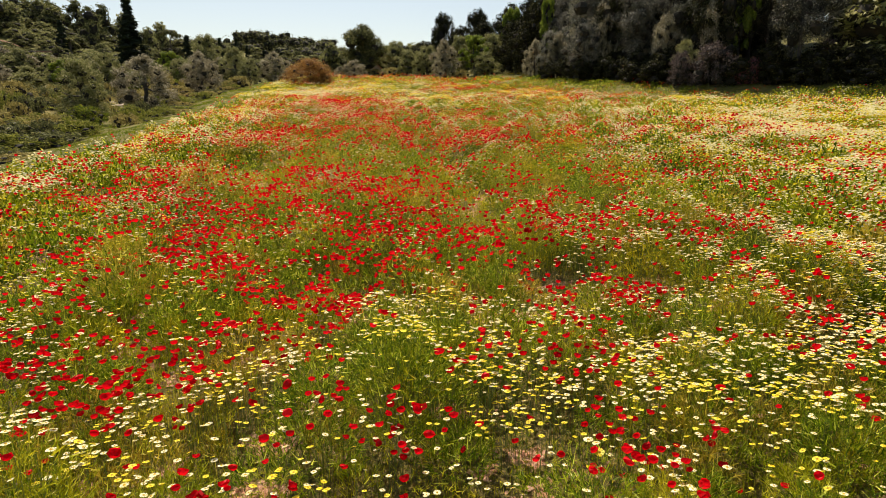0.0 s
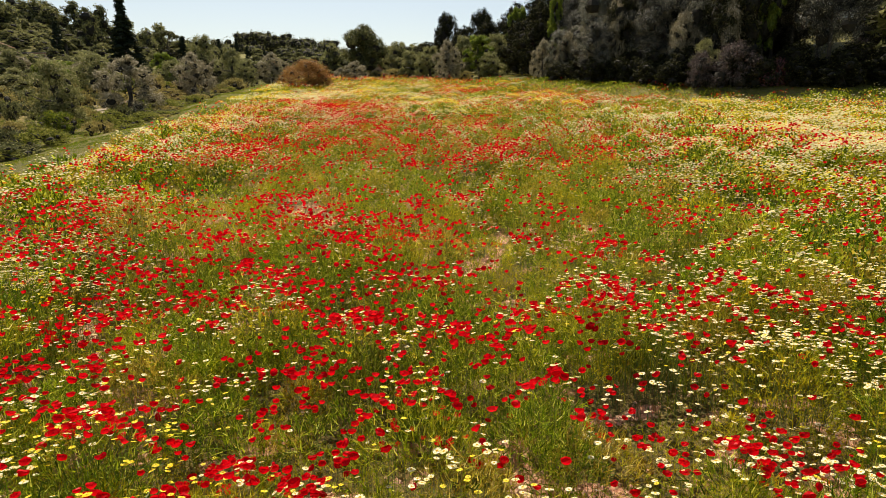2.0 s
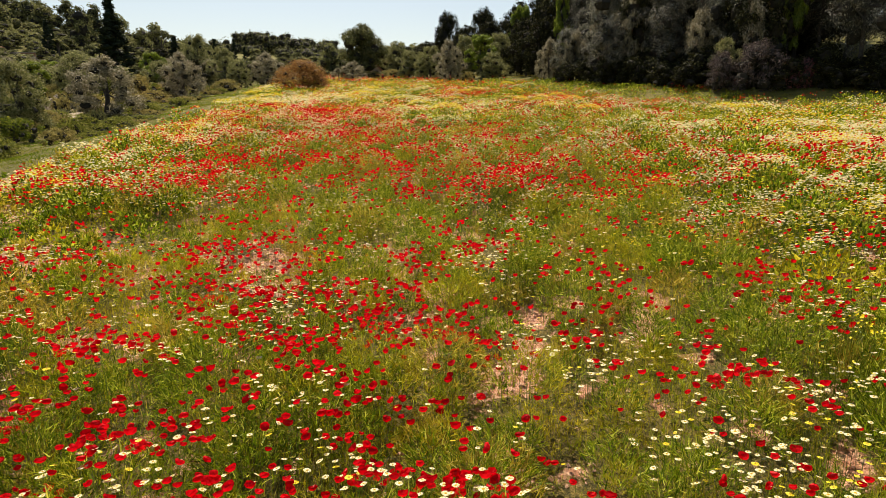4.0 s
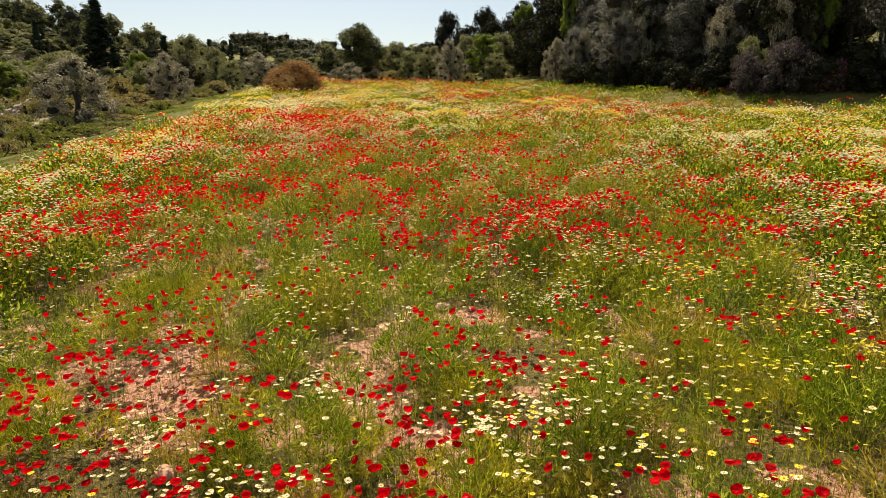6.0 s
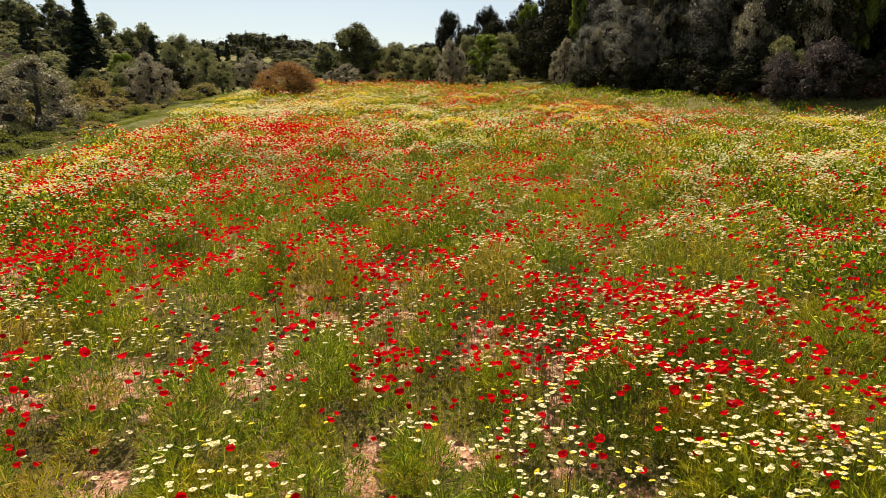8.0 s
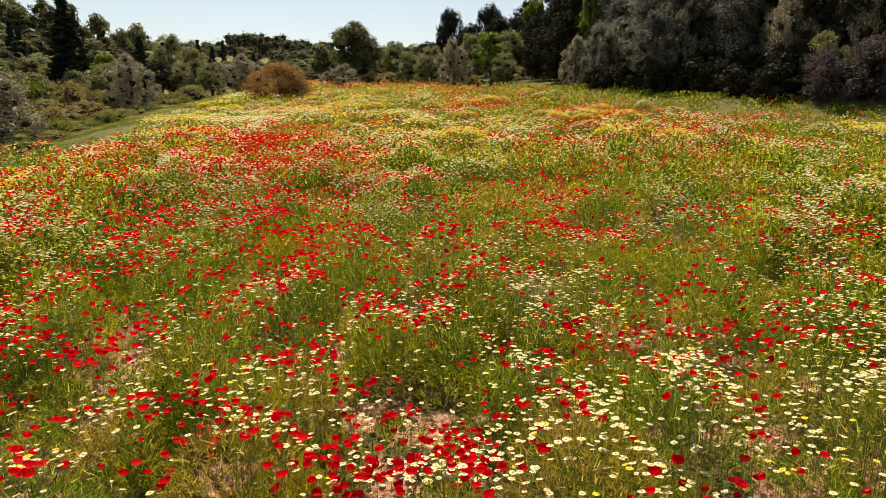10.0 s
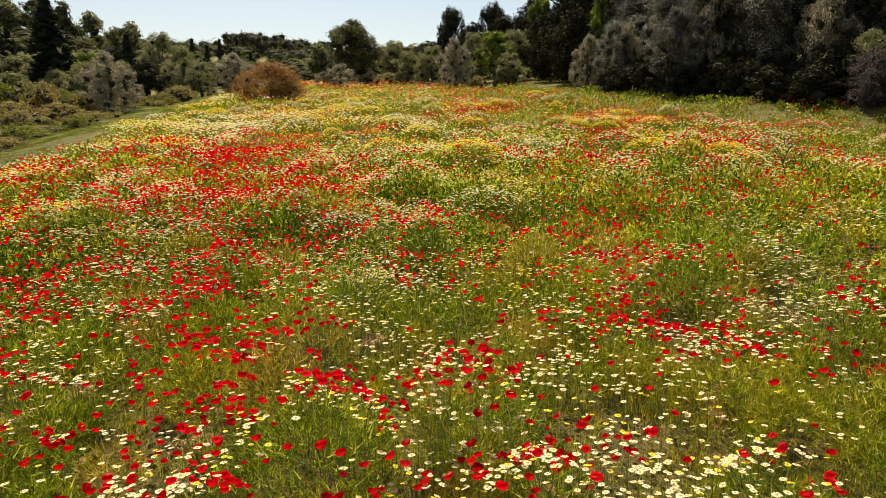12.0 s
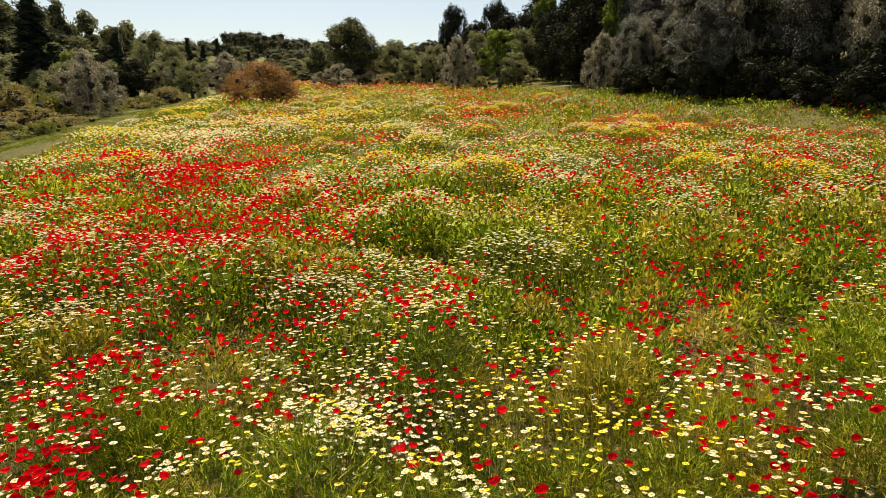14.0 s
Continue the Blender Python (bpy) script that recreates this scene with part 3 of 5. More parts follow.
POPPY_SHAPES = ([poppy(k) for k in range(4)], [cup(5, [(0.7, -0.15), (1.0, 0.7)], None, 0.1), cup(6, [(0.6, -0.1), (1.0, 0.55)], None, 0.14)], cup(4, [(0.75, -0.1), (1.05, 0.7)]), cup(3, [(1.1, 0.8)]))
DAISY_SHAPES = (rays(8, 0.3, 1.0, 0.02, 0.36), cup(6, [(1.0, 0.24)], (0.38, 0.36)), cup(4, [(1.05, 0.55)]), cup(3, [(1.2, 0.9)]))
flowers("poppies", "bright red field poppies on thin stalks all over the meadow", flower_rate(RED, RED_SPOTS, (33, 34, 34, 31, 27, 23), 30, 2.6, 0.8), (230, 100, 70, 100),
        [POPPY, POPPY_EYE, STEM], POPPY_SHAPES, 0.0285, (0.30, 0.46), 0.4, 10, 0.36)
flowers("cream_daisies", "cream white crown daisies with golden centres in the meadow", flower_rate(WHITE, WHITE_SPOTS, (85, 52, 60, 62, 25, 6), 40, 2.2, 0.7), (380, 200, 180, 220),
        [CREAM, GOLD_EYE, STEM], DAISY_SHAPES, 0.0215, (0.30, 0.45), 0.2, 6.5)
flowers("yellow_daisies", "bright yellow crown daisies among the meadow grass", flower_rate(GOLD, GOLD_SPOTS, (60, 36, 40, 40, 21, 9), 50, 2.4, 0.6), (220, 200, 140, 230),
        [YELLOW, GOLD_EYE, STEM], DAISY_SHAPES, 0.0205, (0.29, 0.44), 0.22, 6.5)


def blades(name, label, rate, tops, boxes, mat, tall, wide, grow=0.95, lean=0.3, category="grass"):
    x, y = strips(rate, tuple(zip(tops, boxes)))
    d = nearest(x, y)
    n = len(x)
    w = wide * np.clip(d / 4.2, 1, 9) ** grow * rng.uniform(0.6, 1.5, n)
    h = rng.uniform(*tall, n) * canopy(x, y) * (0.6 + 0.6 * tuft(x, y)) * (1 - 0.5 * step(6, 12, d))
    rot = turns(rng.normal(0, 0.9, n), np.abs(rng.normal(lean, 0.3, n)), rng.uniform(0, 6.28, n))
    v, t, m = strew(NEEDLE, lift(x, y, -0.01), np.stack([w, w, h], -1), rot)
    return tagged(new(name, mesh_of(name, v, t, [mat], m)), label, category, kind="stuff")


def grass_rate(x, y):
    d = nearest(x, y)
    return 540 * (1 - 0.42 * step(7, 11, d)) * (1 + 0.9 * step(0, 3, x) * step(22, 27, y)) * np.clip(4.2 / d, 0, 1) ** 1.6 * (0.12 + 1.5 * tuft(x, y)) * (1 - 0.85 * bare(x, y)) * inside(x, y)


blades("meadow_grass", "fine green and straw-yellow meadow grass between the flowers", grass_rate, (2200, 130, 130, 70), STRIPS, BLADE, (0.05, 0.17), 0.0048, 0.9, 0.22)


def leaflets(name, label, rate, tops, boxes, mat, top, length, category="plants"):
    """The fine feathery leaves that fill the meadow up to a certain height."""
    x, y = strips(rate, tuple(zip(tops, boxes)))
    d = nearest(x, y)
    n = len(x)
    s = length * np.clip(d / 4.0, 1, 9) ** 0.72 * rng.uniform(0.6, 1.5, n)
    z = np.maximum(rng.uniform(0.03, 1, n) ** 0.8 * top * canopy(x, y) * (0.35 + 0.85 * tuft(x, y)) - 0.4 * (s - length), 0)
    rot = turns(rng.uniform(0, 6.28, n), np.abs(rng.normal(0.8, 0.45, n)), rng.uniform(0, 6.28, n))
    at, near = lift(x, y, z), d < 6.4
    a, b = strew(FROND, at[near], s[near] * 1.55, rot[near]), strew(NEEDLE, at[~near], np.stack([s * 0.36, s * 0.36, s * 0.75], -1)[~near], rot[~near])
    lush = (rng.random(n) < 0.75 * step(26, 42, y)).astype(int)
    v, t, m = gather([a, (b[0], b[1], lush[~near])])
    return tagged(new(name, mesh_of(name, v, t, [mat, LUSH], m)), label, category, kind="stuff")


def leaf_rate(x, y):
    d = nearest(x, y)
    return (760 + 1540 * step(7, 10, d)) * np.clip(4.2 / d, 0, 1) ** 1.52 * (0.08 + 1.55 * tuft(x, y)) * (1 - 0.35 * step(32, 45, y)) * (0.6 + 0.8 * ripple(x, y, 1.2, 18)) * (1 - 0.95 * bare(x, y)) * inside(x, y)


leaflets("meadow_leaves", "feathery yellow-green leaves of poppies and daisies", leaf_rate, (3800, 300, 300, 210), STRIPS, LEAFLET, 0.20, 0.036)


def herb_domes():
    """Bushy little herbs a hand or two wide, each a dome of feathery leaves, with gaps between."""
    x, y, r, tall = HERB_X, HERB_Y, HERB_R, HERB_TALL
    d = nearest(x, y)
    fine = np.clip(d / 4.2, 1, 9)
    count = (84 * (r / 0.12) ** 1.6 * fine ** -1.15 + 4).astype(int)
    k = np.repeat(np.arange(len(x)), count)
    n = len(k)
    way = rng.uniform(0, 6.28, n)
    f = rng.uniform(0.0, 1.0, n) ** 0.5
    layer = rng.uniform(0.2, 1.0, n) ** 0.6
    px, py = x[k] + r[k] * f * np.cos(way), y[k] + r[k] * f * np.sin(way)
    z = tall[k] * layer * np.sqrt(np.clip(1.03 - 0.85 * f * f, 0, 1))
    s = rng.uniform(0.6, 1.5, n) * 0.060 * fine[k] ** 0.7
    z = np.maximum(z - 0.6 * (s - 0.053), 0)
    rot = turns(rng.uniform(0, 6.28, n), np.abs(rng.normal(0.35 + 0.5 * f, 0.45)), way + rng.normal(0, 0.7, n))
    at, near, hue = lift(px, py, z * 0.9), d[k] < 6.2, rng.choice(3, len(x), p=(0.30, 0.54, 0.16))[k]
    a = strew(FROND, at[near], s[near] * 1.3, rot[near])
    b = strew(NEEDLE, at[~near], np.stack([s * 0.36, s * 0.36, s * 0.72], -1)[~near], rot[~near])
    v, t, m = gather([(a[0], a[1], np.repeat(hue[near], 3)), (b[0], b[1], hue[~near])])
    tagged(new("meadow_herbs", mesh_of("meadow_herbs", v, t, [LEAFLET, LUSH, STRAW], m)), "bushy yellow-green herbs between the meadow flowers", "plants", kind="stuff")


herb_domes()


def verge_rate(x, y):
    d = left_border(y) - x
    left = (d > -0.6) & (d < 5.6 + 1.8 * ripple(x, y, 4, 15))
    return 460 * left * (0.45 + ripple(x, y, 0.9, 17)) * ((d > -0.3 + 0.7 * ripple(x, y, 1.2, 19)) | (rng.random(len(x)) < 0.12)) * np.clip(25 / np.maximum(nearest(x, y), 1), 0.3, 1)


blades("verge_grass", "fresh green grass along the lower edge of the field", verge_rate, (640,), ((-28, -8, 8, 122),), FRESH, (0.06, 0.24), 0.012, 0.45, 0.5)


def turf_rate(x, y):
    r = x - right_border(y)
    return 190 * (r > -6.0) * (x < tree_line(y) + 3) * (y > 30) * np.clip(25 / np.maximum(nearest(x, y), 1), 0.3, 1)


blades("turf", "short olive-brown turf between the flowers and the wood", turf_rate, (190, 190), ((2, 40, 30, 75), (-20, 30, 75, 130)), GREEN_BLADE, (0.04, 0.13), 0.011, 0.45, 0.5)


def bank_rate(x, y):
    d = left_border(y) - x
    return 80 * (d > 4.6) * (d < 26) * (np.abs(x - track(y)) > 0.7) * np.clip(30 / np.maximum(nearest(x, y), 1), 0.3, 1) * (0.3 + ripple(x, y, 2.5, 16))


blades("dry_grass", "long grey-brown dry grass on the bank below the trees", bank_rate, (80,), ((-48, -11, 10, 110),), DRY_BLADE, (0.06, 0.24), 0.015, 0.45, 0.5)


# ---- trees and bushes ----
def tube(points, radii, sides=7):
    pts = [Vector(p) for p in points]
    v, t = [], []
    for k, (p, r) in enumerate(zip(pts, radii)):
        way = (pts[min(k + 1, len(pts) - 1)] - pts[max(k - 1, 0)]).normalized()
        a = way.orthogonal().normalized()
        b = way.cross(a)
        v += [tuple(p + (a * math.cos(2 * math.pi * s / sides) + b * math.sin(2 * math.pi * s / sides)) * r * random.uniform(0.85, 1.15)) for s in range(sides)]
    for k in range(len(pts) - 1):
        for s in range(sides):
            a, b = k * sides + s, k * sides + (s + 1) % sides
            t += [(a, b, b + sides), (a, b + sides, a + sides)]
    return np.array(v, float), np.array(t), np.zeros(len(t), int)


def clump_leaves(centres, radii, count, size, thin, up=0.0, hollow=0.55, tall=0.85):
    """Leaves strewn through clumps: centres, radii as arrays."""
    radii = np.asarray(radii, float)
    which = rng.choice(len(centres), count, p=radii ** 2 / (radii ** 2).sum())
    way = rng.normal(size=(count, 3))
    way /= np.linalg.norm(way, axis=1)[:, None]
    far = rng.uniform(hollow ** 3, 1, count) ** (1 / 3) * rng.normal(1, 0.12, count)
    at = np.asarray(centres)[which] + way * (radii[which] * far)[:, None] * np.array([1, 1, tall])
    out = way + 0.45 * rng.normal(size=(count, 3)) + np.array([0, 0, 0.25])
    a = np.cross(out, rng.normal(size=(count, 3)) + np.array([0, 0, up]))
    a /= np.linalg.norm(a, axis=1)[:, None] + 1e-6
    b = np.cross(a, out)
    b /= np.linalg.norm(b, axis=1)[:, None] + 1e-6
    s = rng.uniform(0.6, 1.5, count)[:, None] * size
    v = np.stack([at - a * s * 0.5, at + b * s * thin, at + a * s * 0.6 - b * s * thin * 0.35], 1).reshape(-1, 3)
    return v, np.arange(count * 3).reshape(-1, 3), np.zeros(count, int)


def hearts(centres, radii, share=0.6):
    """Rough closed lumps inside each clump, under its leaves, painted dark as the crown's inner shade."""
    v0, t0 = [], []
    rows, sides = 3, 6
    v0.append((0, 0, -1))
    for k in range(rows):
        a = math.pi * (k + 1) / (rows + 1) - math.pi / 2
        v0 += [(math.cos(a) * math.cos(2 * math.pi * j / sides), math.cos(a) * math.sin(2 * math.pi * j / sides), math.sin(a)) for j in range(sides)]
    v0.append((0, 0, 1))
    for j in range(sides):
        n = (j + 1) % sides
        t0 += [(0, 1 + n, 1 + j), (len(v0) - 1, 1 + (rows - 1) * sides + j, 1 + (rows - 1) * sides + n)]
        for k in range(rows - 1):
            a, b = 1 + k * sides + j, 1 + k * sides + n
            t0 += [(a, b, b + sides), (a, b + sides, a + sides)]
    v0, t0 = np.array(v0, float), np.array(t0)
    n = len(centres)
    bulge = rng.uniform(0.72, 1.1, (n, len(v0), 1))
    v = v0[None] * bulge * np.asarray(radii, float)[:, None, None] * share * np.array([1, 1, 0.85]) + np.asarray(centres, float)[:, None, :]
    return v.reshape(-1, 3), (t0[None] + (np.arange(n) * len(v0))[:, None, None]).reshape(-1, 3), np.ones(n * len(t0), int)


def tree(name, label, category, mat, high, wide, foot, count, size, thin=0.28, clumps=26, lump=0.20, spire=0.0, up=0.0, trunk=0.16, hollow=0.7, group="", heart=0.5, tall=0.85, twigs=0):
    """A tree at the origin: a tapered trunk with limbs, and a crown of many small leaves in clumps."""
    ob = tagged(new(name), label, category, group)
    top = Vector((rng.normal(0, 0.05) * wide, rng.normal(0, 0.05) * wide, max(foot, 0.15 * high) + 0.35 * (high - foot)))
    pieces = [tube([(0, 0, -0.3), (0.05, 0.03, 0.12 * high), top * 0.55, top, (top.x, top.y, high * 0.8)], [trunk * 1.35, trunk, trunk * 0.85, trunk * 0.6, trunk * 0.15])]
    centres, radii = [], []
    for k in range(clumps):
        f = (k + 0.5) / clumps
        z = foot + (high - foot) * (0.06 + 0.86 * f)
        girth = math.sin(math.pi * min(1, 0.22 + 0.74 * f)) ** 0.7 * (1 - spire * f)
        a, r = k * 2.4 + rng.uniform(-0.5, 0.5), wide * 0.5 * girth * math.sqrt(rng.uniform(0.25, 1.0))
        lr = wide * lump * rng.uniform(0.65, 1.25) * (1 - 0.5 * spire * f)
        centres.append((max(r - lr * 0.6, 0) * math.cos(a), max(r - lr * 0.6, 0) * math.sin(a), min(z, high - lr * 0.7)))
        radii.append(lr)
    lobes = len(centres)
    cores, core_radii = list(centres), list(radii)
    if twigs:
        for c, r in zip(cores, core_radii):
            for k in range(twigs):
                way = rng.normal(size=3) + np.array([0, 0, 0.35])
                way /= np.linalg.norm(way)
                centres.append(tuple(np.array(c) + way * r * np.array([0.8, 0.8, 0.8 * tall])))
                radii.append(r * rng.uniform(0.28, 0.5))
        centres, radii = centres[lobes:], radii[lobes:]
    for k in range(2, lobes, 4 if lobes > 16 else 2):
        c = Vector(cores[k])
        start = top * rng.uniform(0.45, 1.0)
        pieces.append(tube([start, start.lerp(c, 0.5) + Vector((0, 0, -0.04 * high)), c], [trunk * 0.45, trunk * 0.28, trunk * 0.08], 5))
    v, t, m = gather(pieces)
    part("trunk", mesh_of("trunk", v, t, [BARK], m, True), ob)
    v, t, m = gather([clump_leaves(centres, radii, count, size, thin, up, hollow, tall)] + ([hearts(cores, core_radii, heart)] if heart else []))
    part("crown", mesh_of("crown", v, t, [mat, CROWN_SHADE], m), ob)
    ob["span"] = (high, wide)
    return ob


def place(template, spots, turn=True):
    """Stands a thing and its copies at (x, y, height, width)."""
    high, wide = template["span"]
    del template["span"]
    poses = []
    for x, y, h, w in spots:
        p = lift(x, y, -0.05)
        poses.append(Matrix.LocRotScale(Vector(p), Euler((0, 0, rng.uniform(0, 6.28) if turn else 0)), Vector((w / wide, w / wide, h / high))))
    for m in poses[1:]:
        copy_thing(template, m)
    template.matrix_basis = poses[0]


# the wood along the upper edge of the field
WALL = [tree("olive_tree", "tall wild olive with grey-green leaves hanging to the grass", "tree", m, 9.5, 7.0, f, n, 0.115, 0.36, 13, 0.175, group="wood beside the field", heart=0.62, tall=0.95, hollow=0.1, twigs=22)
        for m, f, n in ((OLIVE, 2.4, 30000), (MIXED, 2.0, 30000), (OLIVE, 1.6, 30000))]
spots = [[(28.4, 45.6, 10.0, 5.8), (38, 46, 10, 8), (15.0, 57.0, 5.0, 4.0)], [(13.4, 64.0, 4.8, 3.4), (16.4, 60.2, 8.2, 5.8), (35, 50, 9, 6)], [(33.5, 47.8, 8, 6), (19.0, 55.2, 7.4, 5.0), (18.5, 68, 11, 7)]]
for k, y in enumerate(np.arange(48.0, 72, 2.6)):
    x = float(tree_line(y))
    spots[k % 3].append((x + rng.uniform(4.6, 6.2), y + 1.6, rng.uniform(7.0, 9.8), rng.uniform(5.0, 6.6)))
    spots[(k + 1) % 3].append((x + rng.uniform(8.4, 9.8), y + 2.4, rng.uniform(9.6, 11.6), rng.uniform(6, 7.4)))
for t, p in zip(WALL, spots):
    place(t, p)
# rows of shrubs added so that near-black leaves stand for shade below the olives
SCRUB = tree("evergreen_shrub", "dark evergreen shrub under the olives, with shade in its leaf colour", "bush", DARK, 2.4, 3.4, 0.0, 4500, 0.14, 0.38, 9, 0.2, heart=0.6, hollow=0.1, twigs=14, trunk=0.05, group="undergrowth")
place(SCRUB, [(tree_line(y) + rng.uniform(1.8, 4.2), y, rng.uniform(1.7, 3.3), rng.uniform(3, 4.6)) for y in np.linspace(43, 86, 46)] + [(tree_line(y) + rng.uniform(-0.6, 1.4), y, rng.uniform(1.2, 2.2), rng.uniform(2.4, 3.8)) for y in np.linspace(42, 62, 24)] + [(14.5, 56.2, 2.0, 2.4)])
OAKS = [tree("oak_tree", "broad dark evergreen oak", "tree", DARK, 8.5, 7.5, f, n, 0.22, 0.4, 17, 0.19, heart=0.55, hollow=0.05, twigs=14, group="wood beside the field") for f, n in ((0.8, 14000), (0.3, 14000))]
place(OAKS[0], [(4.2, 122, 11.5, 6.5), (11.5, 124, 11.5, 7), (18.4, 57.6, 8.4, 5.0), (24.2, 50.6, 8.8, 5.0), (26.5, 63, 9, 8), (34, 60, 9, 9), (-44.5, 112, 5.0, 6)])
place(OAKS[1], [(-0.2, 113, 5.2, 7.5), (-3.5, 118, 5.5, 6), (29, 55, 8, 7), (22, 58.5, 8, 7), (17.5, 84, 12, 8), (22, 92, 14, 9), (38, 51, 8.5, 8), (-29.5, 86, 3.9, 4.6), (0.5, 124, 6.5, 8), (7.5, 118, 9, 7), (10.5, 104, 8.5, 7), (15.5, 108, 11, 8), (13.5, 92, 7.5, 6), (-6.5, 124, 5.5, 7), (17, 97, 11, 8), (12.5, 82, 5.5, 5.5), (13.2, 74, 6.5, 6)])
OLIVES = [tree("olive_tree", "rounded grey-green olive tree on the bank", "tree", m, 4.0, 4.2, 0.0, n, 0.115, 0.34, 20, 0.165, heart=0.38, hollow=0.0, twigs=18, group="trees on the bank") for m, n in ((SAGE, 15000), (SILVER, 15000))]
place(OLIVES[0], [(-19.8, 36, 3.6, 3.6), (21.4, 49.6, 3.3, 2.6), (-23.4, 85, 3.6, 4), (-26.4, 88, 5.2, 5.2), (-37.6, 110, 7.4, 7.0), (-4.7, 116, 6.2, 7.8), (8.9, 86, 3.4, 4.6), (-27, 70, 3.6, 4.5), (-31, 62, 4, 4.5), (10.8, 95, 6, 6), (1, 105, 5.2, 6), (-2.5, 108, 4.6, 5.5), (6.2, 101, 6.5, 6)])
place(OLIVES[1], [(-20.3, 45.5, 3.8, 4.4), (-23.5, 66.5, 4.3, 4.4), (-20.4, 87, 4.0, 5.0), (-10.6, 97, 2.9, 4.2), (3.7, 96, 5.8, 5), (-12.5, 96, 2.0, 2.4), (20.6, 52.4, 5.2, 3.6), (16.9, 60.4, 7.2, 4.6), (13.9, 63.2, 4.4, 2.6), (23.6, 50.0, 6.6, 3.6), (19.4, 56.4, 7.6, 4.0), (12.4, 67.4, 4.0, 3.0), (17.0, 57.6, 6.6, 3.6)])
PURPLES = tree("mauve_bush", "dense rounded mauve-grey bush before the olives", "bush", MAUVE, 3.0, 4.0, 0.0, 9000, 0.10, 0.34, 16, 0.18, heart=0.5, hollow=0.0, twigs=14, trunk=0.05, group="mauve bushes")
place(PURPLES, [(22.4, 47.2, 3.2, 3.8), (20.4, 48.0, 2.6, 2.6), (30.4, 45.6, 2.8, 2.6)])
LONE = tree("oak_tree", "single round-crowned green oak beyond the far end of the meadow", "tree", DUSKY, 8.6, 8.6, 1.2, 14000, 0.26, 0.4, 17, 0.2, heart=0.5, hollow=0.0, twigs=14)
place(LONE, [(-9.8, 106, 8.4, 8.8)])
LIMES = [tree("almond_tree", "fresh green leafy almond tree", "tree", LIME, 5.0, 4.2, 0.9, 7000, 0.2, 0.38, 10, 0.2, heart=0.4, hollow=0.2, twigs=6)]
place(LIMES[0], [(7.7, 89, 6.0, 5.2), (14.5, 99, 9.8, 4), (14.6, 72.0, 8.6, 2.6), (25.6, 49.4, 8.4, 2.6), (-32.4, 81, 4.4, 3.6), (-31.5, 56, 3.2, 3.4), (-29.7, 76, 3.4, 4), (-36, 70, 3, 4), (-46, 84, 3.2, 4.4)])

BANK = [tree("bank_tree", "bushy olive among the trees below the hillside", "tree", m, 4.0, 4.4, 0.1, 6500, 0.18, 0.36, 13, 0.20, heart=0.52, hollow=0.0, twigs=15, group="trees on the bank") for m in (SAGE, DUSKY, SILVER)]
spots = [[], [], []]
for k in range(96):
    y = rng.uniform(48, 112)
    x = left_border(y) - rng.uniform(11, 50) - 7 * step(80, 60, y)
    if abs(x - track(y)) > 3 and not -0.72 < x / y < -0.54:
        spots[k % 3].append((x, y, rng.uniform(2.2, 3.9), rng.uniform(3.2, 5.6)))
for k in range(42):
    y = rng.uniform(62, 138)
    spots[k % 3].append((rng.uniform(-0.72, -0.54) * y, y, rng.uniform(1.6, 3.1), rng.uniform(3.2, 5.4)))
for t, p in zip(BANK, spots):
    place(t, p)

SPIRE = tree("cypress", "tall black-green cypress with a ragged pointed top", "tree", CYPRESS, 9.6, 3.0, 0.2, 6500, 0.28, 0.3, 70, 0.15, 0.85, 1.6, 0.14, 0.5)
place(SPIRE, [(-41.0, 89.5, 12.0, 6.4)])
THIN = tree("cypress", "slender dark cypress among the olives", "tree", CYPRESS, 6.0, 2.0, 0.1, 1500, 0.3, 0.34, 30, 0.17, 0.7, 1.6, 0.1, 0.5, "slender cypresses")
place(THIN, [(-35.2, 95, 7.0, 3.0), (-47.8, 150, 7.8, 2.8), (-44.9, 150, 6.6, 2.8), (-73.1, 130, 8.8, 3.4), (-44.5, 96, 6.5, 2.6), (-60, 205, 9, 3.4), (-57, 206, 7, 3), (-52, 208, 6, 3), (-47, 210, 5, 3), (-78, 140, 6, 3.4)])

BRAMBLE = [tree("bramble_bush", "tangled low bramble mound with dry stems", "bush", m, 1.5, 3.0, 0.0, 3200, 0.13, 0.26, 16, 0.2, trunk=0.04, group="brambles", heart=0.4, twigs=9, hollow=0.1) for m in (TWIGGY, FERNY)]
place(BRAMBLE[0], [(-22.9, 78, 1.5, 4.2), (-25.8, 62, 2.2, 3.6), (-22.5, 54, 1.0, 3), (-23.5, 60, 1.0, 3.4), (-20.6, 38, 0.9, 2.6), (-18.4, 30, 0.9, 2.4), (-20, 28, 1.3, 3), (-25, 70, 1.0, 3), (-24, 56, 1.3, 3.5), (-23, 49, 1.2, 3), (-21.5, 41, 0.9, 2.4), (-18.5, 24, 1.2, 2.6),
                   (-30, 46, 1.6, 3.4), (-8, 103, 1.4, 4), (6, 93, 1.3, 3), (-5, 108, 1.6, 5)])
place(BRAMBLE[1], [(-18.1, 33, 1.1, 2.2), (-27.5, 60, 2.3, 3), (-24.5, 82, 1.3, 3), (-21.5, 50, 0.7, 2), (-26, 66, 1.4, 2.6), (13.6, 64, 1.2, 1.8), (-21.5, 90, 1.4, 3)])

